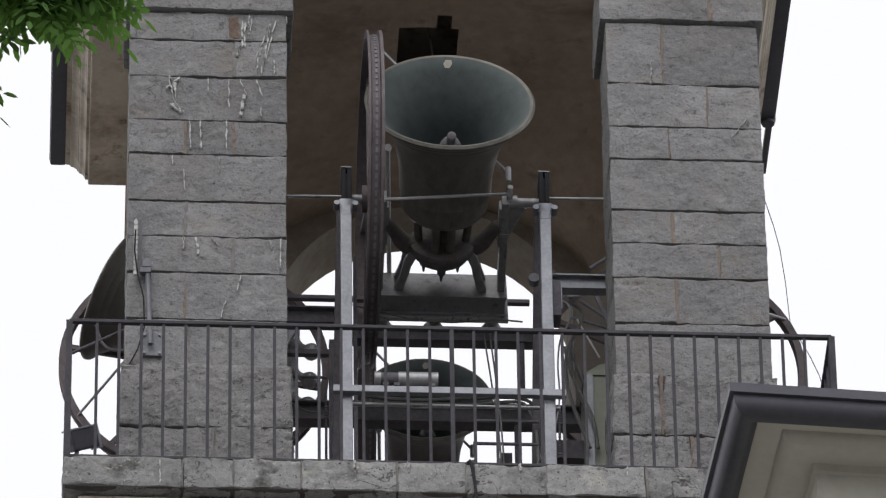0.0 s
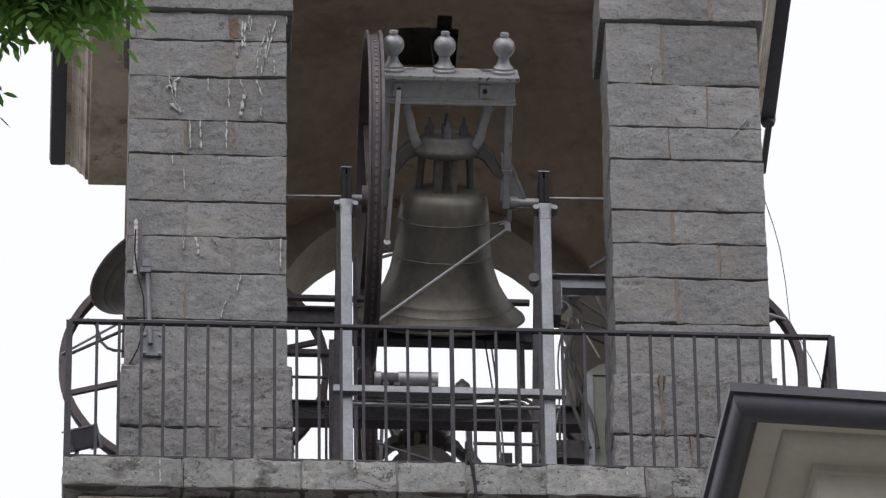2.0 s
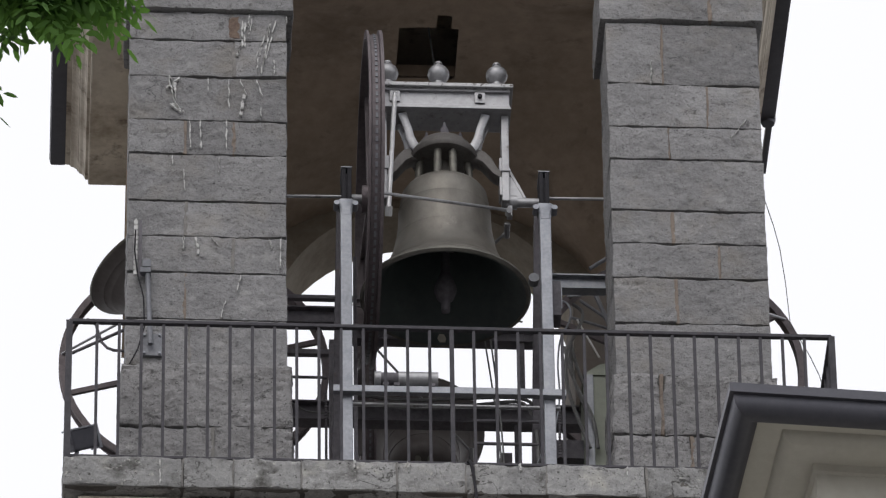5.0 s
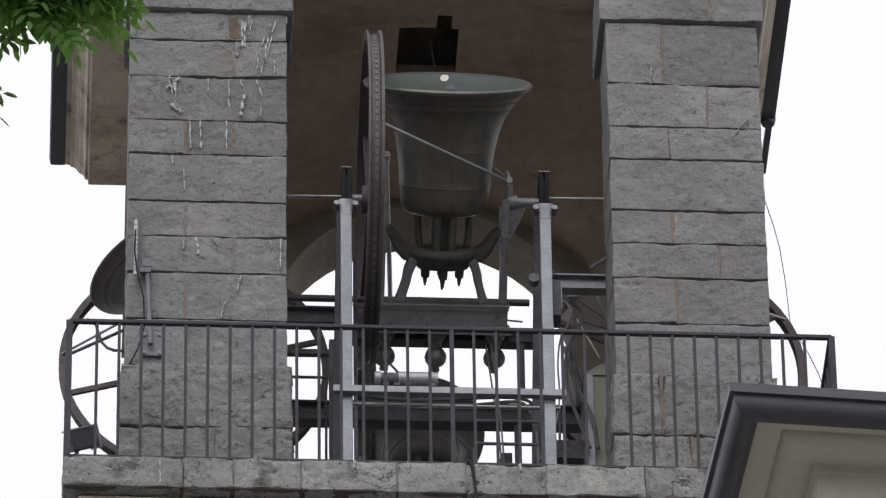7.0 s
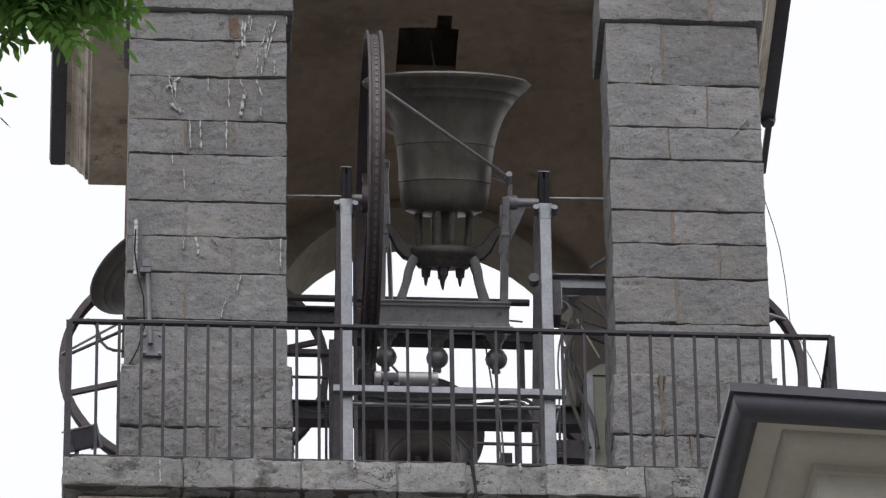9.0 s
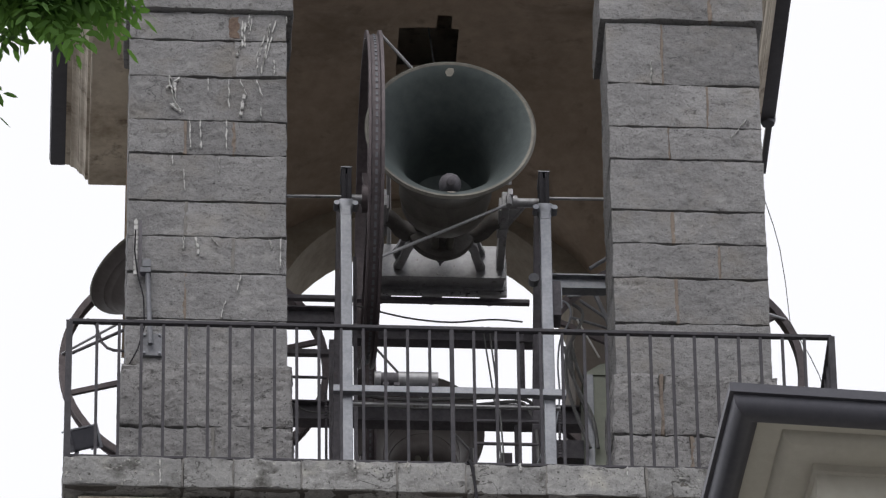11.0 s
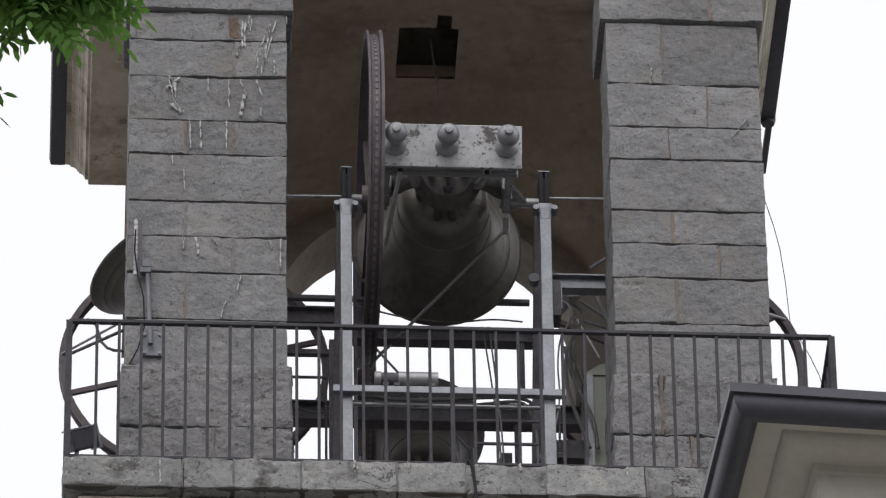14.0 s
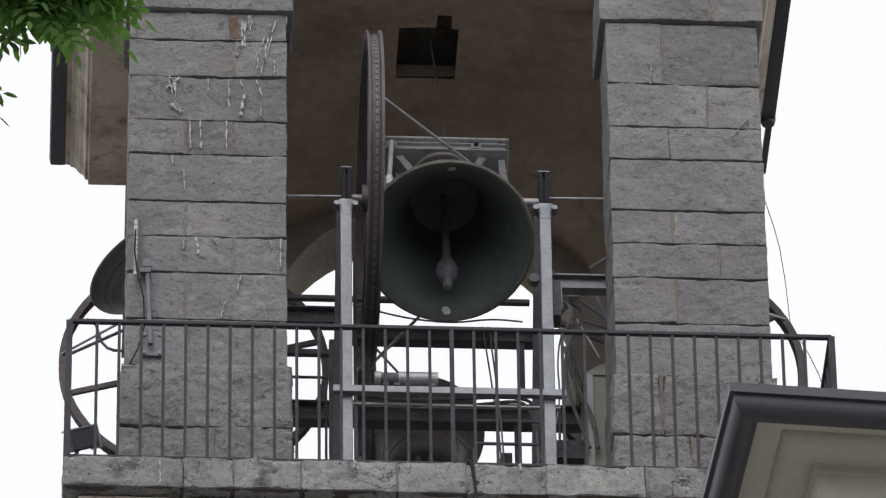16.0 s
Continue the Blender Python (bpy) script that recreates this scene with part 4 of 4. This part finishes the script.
def cables():
    runs = [[(-0.62, 1.3, 1.72), (-0.2, 1.32, 1.68), (0.2, 1.3, 1.7), (0.5, 1.3, 1.72), (0.62, 1.2, 1.6), (0.66, 1.0, 1.2), (0.65, 0.8, 0.5)],
            [(-0.6, 1.3, 1.66), (-0.1, 1.33, 1.62), (0.35, 1.3, 1.66), (0.56, 1.2, 1.62), (0.62, 1.0, 1.25), (0.6, 0.8, 0.5)],
            [(0.86, 1.0, 2.25), (0.93, 1.0, 2.2), (0.92, 1.0, 2.1), (0.84, 1.0, 1.95), (0.80, 1.0, 1.8), (0.82, 1.0, 1.5), (0.95, 1.0, 1.1)],
            [(0.85, 1.1, 2.0), (0.9, 1.1, 1.75), (1.0, 1.1, 1.5), (1.05, 1.1, 1.3)],
            [(0.8, 1.0, 1.9), (0.86, 1.0, 1.6), (0.98, 1.0, 1.35), (1.0, 1.0, 1.1)],
            [(-0.55, 1.2, 2.36), (-0.2, 1.22, 2.27), (0.1, 1.22, 2.24), (0.35, 1.2, 2.27), (0.55, 1.2, 2.25)],
            [(-0.95, 1.4, 1.72), (-0.85, 1.38, 1.62), (-0.7, 1.4, 1.63), (-0.55, 1.38, 1.65)],
            [(0.33, 1.2, 2.2), (0.36, 1.0, 1.6), (0.38, 0.8, 1.0), (0.4, 0.7, FLOOR)],
            [(0.29, 1.2, 2.2), (0.34, 1.0, 1.5), (0.37, 0.8, 0.9), (0.38, 0.7, FLOOR)]]
    runs += [[(0.76, 0.6, 1.97), (0.80, 0.6, 1.95), (0.823, 0.6, 1.87), (0.795, 0.6, 1.768), (0.739, 0.6, 1.663), (0.72, 0.6, 1.437), (0.737, 0.6, 1.214), (0.70, 0.6, 0.946), (0.613, 0.6, 0.766), (0.576, 0.6, 0.66)],
             [(0.84, 1.1, 2.0), (0.86, 1.1, 1.7), (0.95, 1.1, 1.45), (0.98, 1.1, 1.0)]]
    for k, pts in enumerate(runs):
        smooth = []
        for a, b in zip(pts, pts[1:]):
            for i in range(4):
                smooth.append(Vector(a).lerp(Vector(b), i / 4))
        smooth.append(Vector(pts[-1]))
        for _ in range(3):
            smooth = [smooth[0]] + [(p + 2 * q + r) / 4 for p, q, r in zip(smooth, smooth[1:], smooth[2:])] + [smooth[-1]]
        ob = part("cable", tube(bmesh.new(), smooth, 0.012 if k < 5 or k > 9 else (0.0065 if k == 9 else 0.006)), GALVANISED if k == 9 else ROPE, smooth=True)
        tagged(ob, "loose grey electric cable in the belfry", "cable", "belfry cables")
    ob = part("lightning_wire", tube(bmesh.new(), [(2.04, 0.3, 2.66), (2.07, 0.3, 2.54), (2.11, 0.3, 2.37), (2.141, 0.3, 2.198), (2.167, 0.3, 1.926), (2.184, 0.3, 1.61), (2.24, 0.3, 1.476), (2.30, 0.3, 1.34), (2.354, 0.3, 1.189), (2.392, 0.3, 1.0)], 0.003), ROPE)
    tagged(ob, "thin dark wire down the pier's edge", "wire")
    ob = part("hanging_cable", tube(bmesh.new(), [(0.06, -0.30, FLOOR + 0.06), (0.09, -0.41, FLOOR + 0.02), (0.105, -0.437, -0.14), (0.12, -0.44, -0.3), (0.14, -0.445, -0.6)], 0.011), BLACK, smooth=True)
    tagged(ob, "dark cable hanging over the stone ledge", "cable")
    ob = part("pale_rod", rod(bmesh.new(), (0.887, 1.0, 2.125), (1.025, 1.0, 1.823), 0.007, sides=8), DROPPING)
    tagged(ob, "thin pale rod leaning in the belfry", "rod")
    ob = part("container", lathe(bmesh.new(), [(0, FLOOR), (0.034, FLOOR), (0.036, FLOOR + 0.05), (0.028, FLOOR + 0.062), (0.026, FLOOR + 0.085), (0.0, FLOOR + 0.087)], 20), CABINET, smooth=True)
    ob.location = (0.955, -0.28, 0)
    tagged(ob, "small pale plastic container on the ledge", "container")
    ob = part("rope", rod(bmesh.new(), (0.0, 2.0, 5.48), (0.13, 1.95, 4.2), 0.006, sides=6), ROPE)
    tagged(ob, "thin rope hanging from the vault hatch", "rope")

    for a, b, r in (((0.93, 1.25, 2.473), (1.15, 1.25, 2.29), 0.011), ((1.03, 1.25, 2.53), (1.125, 1.25, 2.25), 0.016), ((0.867, 1.25, 2.333), (1.15, 1.25, 2.235), 0.010), ((1.0, 1.25, 2.735), (1.16, 1.25, 2.86), 0.014)):
        ob = part("brace_rod", rod(bmesh.new(), a, b, r, sides=8), DULL_STEEL, smooth=True)
        tagged(ob, "grey steel brace of the side bell", "brace", "side bell braces")
    for pts, r in (([(-2.354, 1.6, 2.221), (-1.93, 1.6, 2.471)], 0.011), ([(-2.26, 1.6, 2.50), (-2.203, 1.6, 2.455), (-2.185, 1.6, 2.38), (-2.165, 1.6, 2.315), (-2.13, 1.6, 2.27), (-2.09, 1.6, 2.251), (-2.0, 1.6, 2.244), (-1.9, 1.6, 2.25)], 0.010)):
        ob = part("brace_rod", tube(bmesh.new(), pts, r, 8), DARK_IRON, smooth=True)
        tagged(ob, "dark bent steel rod of the side bell", "brace", "side bell braces")

cables()


def droppings(streaks, y, parent_name):
    """White streaks on the stone: (x, top, bottom, lean, width), each broken into thin runs."""
    rng = random.Random(3)
    for k, (x, top, low, lean, width) in enumerate(streaks):
        bm = bmesh.new()
        for lane in range(2 if width > 0.011 else 1):
            shift = rng.uniform(-0.6, 0.6) * width
            u = rng.uniform(0, 0.1)
            while u < 0.95:
                end = min(1.0, u + rng.uniform(0.18, 0.5))
                n = max(3, round((end - u) * (top - low) / 0.02))
                rows = []
                for i in range(n + 1):
                    v = u + (end - u) * i / n
                    cx = x + shift + lean * v + 0.008 * noise.noise((x * 9, v * 7, k))
                    w = width * 0.75 * (0.35 + 0.9 * abs(noise.noise((k * 3.1 + lane, v * 9, 2)))) * (1 if 0 < i < n else 0.25)
                    z = top + (low - top) * v
                    rows.append([bm.verts.new((cx - w, y + 0.02, z)), bm.verts.new((cx - w * 0.8, y + 0.001, z)), bm.verts.new((cx + w * 0.8, y + 0.001, z)), bm.verts.new((cx + w, y + 0.02, z))])
                for p, q in zip(rows, rows[1:]):
                    for j in range(3):
                        bm.faces.new((p[j], p[j + 1], q[j + 1], q[j]))
                u = end + rng.uniform(0.0, 0.12)
        part("dropping_streak", bm, DROPPING, bpy.data.objects[parent_name])

patch = part("brick_patch", rough_block((-1.395, -0.006, 3.575), (-1.315, 0.05, 3.765), 77, cell=0.03, rough=0.008), BRICK, bpy.data.objects["pier_south_west"])
droppings([(-1.085, 3.74, 3.40, -0.07, 0.010), (-1.16, 3.60, 3.42, -0.05, 0.009), (-1.265, 3.77, 3.66, 0.0, 0.009), (-1.245, 3.74, 3.60, -0.02, 0.008), (-1.70, 3.24, 3.14, -0.09, 0.012), (-1.02, 3.76, 3.70, 0.0, 0.01), (-1.75, 2.60, 2.52, 0.0, 0.008), (-1.68, 2.50, 2.30, 0.01, 0.007), (-1.45, 2.60, 2.46, 0.0, 0.005), (-1.13, 1.95, 1.86, 0.02, 0.01), (-1.30, 3.72, 3.50, 0.0, 0.02), (-1.32, 3.52, 3.42, -0.03, 0.014), (-1.125, 3.70, 3.28, -0.06, 0.012), (-1.18, 3.50, 3.32, -0.03, 0.008), (-1.10, 3.40, 3.28, 0.0, 0.008), (-1.78, 3.25, 2.97, 0.06, 0.02), (-1.74, 3.20, 3.1, 0.0, 0.014),
           (-1.76, 3.02, 2.95, 0.07, 0.02), (-1.53, 3.24, 3.12, 0.0, 0.01), (-1.39, 3.24, 3.0, 0.0, 0.009), (-1.33, 3.24, 3.1, 0.05, 0.009), (-1.29, 3.12, 2.93, -0.02, 0.014), (-1.22, 3.24, 3.08, 0.05, 0.009), (-1.19, 3.0, 2.93, 0.0, 0.01),
           (-1.64, 2.90, 2.66, 0.01, 0.01), (-1.57, 2.90, 2.66, 0.01, 0.011), (-1.40, 2.90, 2.66, 0.0, 0.01), (-1.67, 1.95, 1.84, 0.0, 0.014), (-1.60, 1.95, 1.8, 0.02, 0.014), (-1.50, 1.94, 1.88, 0.04, 0.012), (-1.30, 1.66, 1.52, -0.03, 0.009),
           (-1.06, 1.95, 1.72, 0.0, 0.01), (-1.40, 1.45, 1.3, -0.03, 0.006), (-1.15, 0.85, 0.65, 0.02, 0.02)], -0.0205, "pier_south_west")
droppings([(1.335, 3.47, 3.27, -0.005, 0.014), (1.93, 3.0, 2.85, -0.1, 0.005)], -0.0185, "pier_south_east")


droppings([(-1.805, -0.10, -0.29, 0.0, 0.009), (-0.62, -0.085, -0.15, 0.0, 0.012), (-0.30, -0.085, -0.17, 0.01, 0.012), (0.40, -0.085, -0.14, 0.0, 0.012), (1.05, -0.085, -0.16, 0.0, 0.010)], LEDGE_Y - 0.016, "ledge")


# ---- the near house's eave ----
def house():
    x, y, z = 0.0, 0.0, 0.0
    h = thing("house", "cream house with a dark gutter along its eaves", "house", (0.055, -16.12, -11.222))
    h.rotation_euler = (0, 0, radians(4.0))
    foot = GROUND_Z + 11.222
    wide, deep = 9.0, 7.0
    def rim(nm, profile, mat, label=""):
        """A moulding that runs round the house; profile: (inset, drop)."""
        bm = bmesh.new()
        rings = [[bm.verts.new((px_, py_, z - d)) for px_, py_ in ((x + i, y + i), (x + wide - i, y + i), (x + wide - i, y + deep - i), (x + i, y + deep - i))] for i, d in profile]
        for p, q in zip(rings, rings[1:]):
            for k in range(4):
                bm.faces.new((p[k], p[(k + 1) % 4], q[(k + 1) % 4], q[k]))
        ob = part(nm, bm, mat, h, label)
        ob.data.shade_smooth()
        ob.data.set_sharp_from_angle(angle=radians(28))
        return ob
    arc = [math.pi * k / 12 for k in range(13)]
    rim("flashing", [(0.02, 0.0), (0.0, 0.004), (0.0, 0.045), (0.018, 0.047), (0.02, 0.03)], ZINC, "dark flashing strip")
    rim("gutter", [(0.015, 0.03)] + [(0.072 - 0.056 * math.cos(a), 0.055 + 0.062 * math.sin(a)) for a in arc] + [(0.13, 0.03)], ZINC, "dark half-round gutter")
    rim("soffit", [(0.10, 0.028), (0.235, 0.032)] + [(0.235 + 0.12 * (1 - math.cos(a / 2)), 0.032 + 0.05 * math.sin(a / 2)) for a in arc[1:]] + [(0.37, 0.082), (0.37, 0.115), (0.385, 0.12), (0.385, 0.25), (0.43, 0.255), (0.44, 0.33), (0.5, 0.36), (0.5, 0.5)], HOUSE, "cream moulded soffit and cornice")
    part("wall", boxes(((x + 0.52, y + 0.52, foot), (x + wide - 0.52, y + deep - 0.52, z - 0.02)), bevel=0), HOUSE, h, "cream rendered house wall")
    bm = bmesh.new()
    base = [bm.verts.new(p) for p in ((x + 0.02, y + 0.03, z + 0.002), (x + wide, y + 0.03, z + 0.002), (x + wide, y + deep, z + 0.002), (x + 0.02, y + deep, z + 0.002))]
    ridge = [bm.verts.new((x + 3.4, y + deep / 2, z + 0.9)), bm.verts.new((x + wide - 3.4, y + deep / 2, z + 0.9))]
    for f in ((0, 1, 5, 4), (1, 2, 5), (2, 3, 4, 5), (3, 0, 4), (3, 2, 1, 0)):
        bm.faces.new([(base + ridge)[i] for i in f])
    part("roof", bm, ZINC, h)

house()


# ---- the near tree ----
def tree():
    t = thing("tree", "green tree with small feathered leaves", "tree", (-6.5, -25.5, GROUND_Z))
    rng = random.Random(5)
    base = Vector((-6.5, -25.5, GROUND_Z))
    tip = Vector((-3.1, -24.6, -15.9)) - base
    limbs = [[(0, 0, 0), (0.1, 0.05, 5), (0.3, 0.1, 9), (0.9, 0.3, 12.5), tuple(tip - Vector((0.9, 0.2, 0.25))), tuple(tip)],
             [(0.3, 0.1, 9), (-0.6, 0.6, 12), (-1.2, 1.0, 15.5)], [(0.9, 0.3, 12.5), (0.8, 0.9, 15), (0.6, 1.2, 17.0)], [(0.3, 0.1, 9), (-0.5, -1.0, 11.5), (-1.0, -2.0, 14)]]
    for k, pts in enumerate(limbs):
        bm = bmesh.new()
        r0 = 0.22 if k == 0 else 0.11
        for i, (a, b) in enumerate(zip(pts, pts[1:])):
            ra = r0 * (1 - i / (len(pts) - 1)) + 0.015
            rb = r0 * (1 - (i + 1) / (len(pts) - 1)) + 0.015
            rod(bm, a, b, ra, rb, 10)
        part("trunk" if k == 0 else "limb", bm, BARK, t, smooth=True)
    def crown(name, clumps, mat):
        bm = bmesh.new()
        for centre, radii, count in clumps:
            for _ in range(count):
                while True:
                    d = Vector((rng.uniform(-1, 1), rng.uniform(-1, 1), rng.uniform(-1, 1)))
                    if d.length < 1:
                        break
                p = Vector(centre) + Vector(a * b for a, b in zip(d, radii))
                way = Vector((rng.gauss(0.5, 0.7), rng.gauss(0, 0.6), rng.gauss(-0.25, 0.4))).normalized()
                side = way.cross(Vector((rng.gauss(0, 0.5), rng.gauss(0, 0.5), 1))).normalized()
                long = rng.uniform(0.11, 0.19)
                n = rng.randint(5, 7)
                for i in range(n + 1):
                    q = p + way * long * (i + 0.4) / (n + 0.4) - Vector((0, 0, 0.02 * (i / n) ** 2))
                    for s in ((-1, 1) if i < n else (0,)):
                        out = (side * s + way * (0.45 if s else 1) + Vector((0, 0, rng.uniform(-0.35, 0.05)))).normalized()
                        across = out.cross(way.cross(side) + Vector((rng.gauss(0, 0.3), rng.gauss(0, 0.3), rng.gauss(0, 0.3)))).normalized()
                        ln, wd = rng.uniform(0.034, 0.048), rng.uniform(0.006, 0.0085)
                        dip = Vector((0, 0, -0.004))
                        vs = [q, q + out * ln * 0.3 + across * wd, q + out * ln * 0.7 + across * wd + dip, q + out * ln + dip * 2, q + out * ln * 0.7 - across * wd + dip, q + out * ln * 0.3 - across * wd]
                        bm.faces.new([bm.verts.new(v) for v in vs])
        ob = part(name, bm, mat, t, "crown of small feathered leaves")
        ob["kind"] = "stuff"
    c = Vector((-3.0, -24.5, -15.985)) - base
    # inner crown in the shaded leaf tone, outer sprays in the lit one
    crown("crown", [(c + Vector((-0.05, -0.06, -0.03)), (0.78, 0.2, 0.44), 3000), (Vector((-2.738, -24.5, -16.565)) - base, (0.015, 0.03, 0.02), 4), (Vector((-2.742, -24.5, -16.625)) - base, (0.015, 0.03, 0.02), 4), (c + Vector((-1.3, 0.2, 0.5)), (1.1, 1.0, 0.9), 500), ((-1.2, 1.0, 15.6), (1.4, 1.3, 1.2), 500), ((0.6, 1.2, 17.0), (1.4, 1.3, 1.2), 500), ((-1.0, -2.0, 14.2), (1.3, 1.3, 1.1), 400)], LEAF_SHADED)
    crown("outer_leaves", [(c + Vector((0.46, -0.08, -0.26)), (0.23, 0.10, 0.22), 640), (c + Vector((0.15, -0.16, 0.03)), (0.45, 0.08, 0.42), 90)], LEAF_LIT)

tree()


# ---- motion ----
# Angle of the bell's mouth against the line of sight, by time; the sight line rises by 38 degrees.
RISE = 38.0
FRONT_SWING = [(0.0, 146), (0.2, 136), (0.4, 124), (0.6, 107.5), (0.8, 90), (1.0, 73), (1.2, 54.5), (1.4, 37.5), (1.6, 21), (1.8, 4), (2.0, -12), (2.2, -28), (2.4, -42), (2.6, -52.5), (2.8, -59),
               (3.0, -63), (3.2, -64.7), (3.4, -63.3), (3.6, -60), (3.8, -53.5), (4.0, -44.5), (4.2, -32.5), (4.6, -1), (5.0, 36), (5.4, 73), (5.8, 109), (6.1, 132), (6.3, 144), (6.5, 154), (6.7, 163), (6.9, 169.5), (7.2, 178), (7.6, 185),
               (8.0, 188.5), (8.4, 190), (8.8, 188.5), (9.2, 184), (9.6, 178), (9.9, 172), (10.2, 163), (10.5, 152), (10.7, 143), (10.9, 132), (11.1, 120), (11.3, 104), (11.5, 86.5), (11.7, 67), (11.9, 46), (12.1, 29.5),
               (12.3, 12.5), (12.5, -4.5), (12.7, -22), (12.9, -38), (13.1, -51), (13.3, -59.5), (13.5, -62.7), (13.7, -65.5), (13.9, -66), (14.1, -64.5), (14.3, -60), (14.5, -52), (14.7, -43), (14.9, -32), (15.1, -17), (15.3, 2),
               (15.5, 20.5), (15.7, 39), (15.9, 60), (16.0, 70.5)]
REAR_SWING = [(0.0, 143), (0.5, 142.5), (0.8, 138), (1.0, 130), (1.2, 118), (1.4, 104), (1.6, 86), (1.8, 66), (2.0, 48), (2.2, 29), (2.4, 2), (2.6, -22), (2.8, -41), (3.0, -57), (3.2, -68), (3.4, -78), (3.6, -88),
              (3.8, -97), (4.0, -104), (4.2, -108.5), (4.6, -111), (5.0, -111.5), (16.0, -111.5)]
WEST_SWING = [(0.0, 116), (0.2, 120), (0.4, 126), (0.6, 132), (0.8, 138), (1.0, 143), (1.2, 147), (1.5, 149.5), (2.0, 150), (16.0, 150)]


def swing(thing_, clapper, at, turn, rows):
    """Keys a bell's turn about its axle and its clapper, which falls to the lower side."""
    base = Matrix.Translation(at) @ pose(0, 0, 0, 0, 0, turn)
    walk(thing_, [(t, base @ pose(0, 0, 0, -a)) for t, a in rows])
    walk(clapper, [(t, pose(0, 0, 0, max(-28, min(28, a * 0.6)))) for t, a in rows])


def motions():
    swing(front_bell, front_clapper, AXLE, 0, [(t, a - RISE) for t, a in FRONT_SWING])
    swing(rear_bell, rear_clapper, REAR_AXLE, 0, [(t, a - RISE) for t, a in REAR_SWING])
    swing(west_bell, west_clapper, WEST_AXLE, -90, WEST_SWING)
    swing(east_bell, east_clapper, EAST_AXLE, -90, [(0.0, -174), (16.0, -174)])


motions()
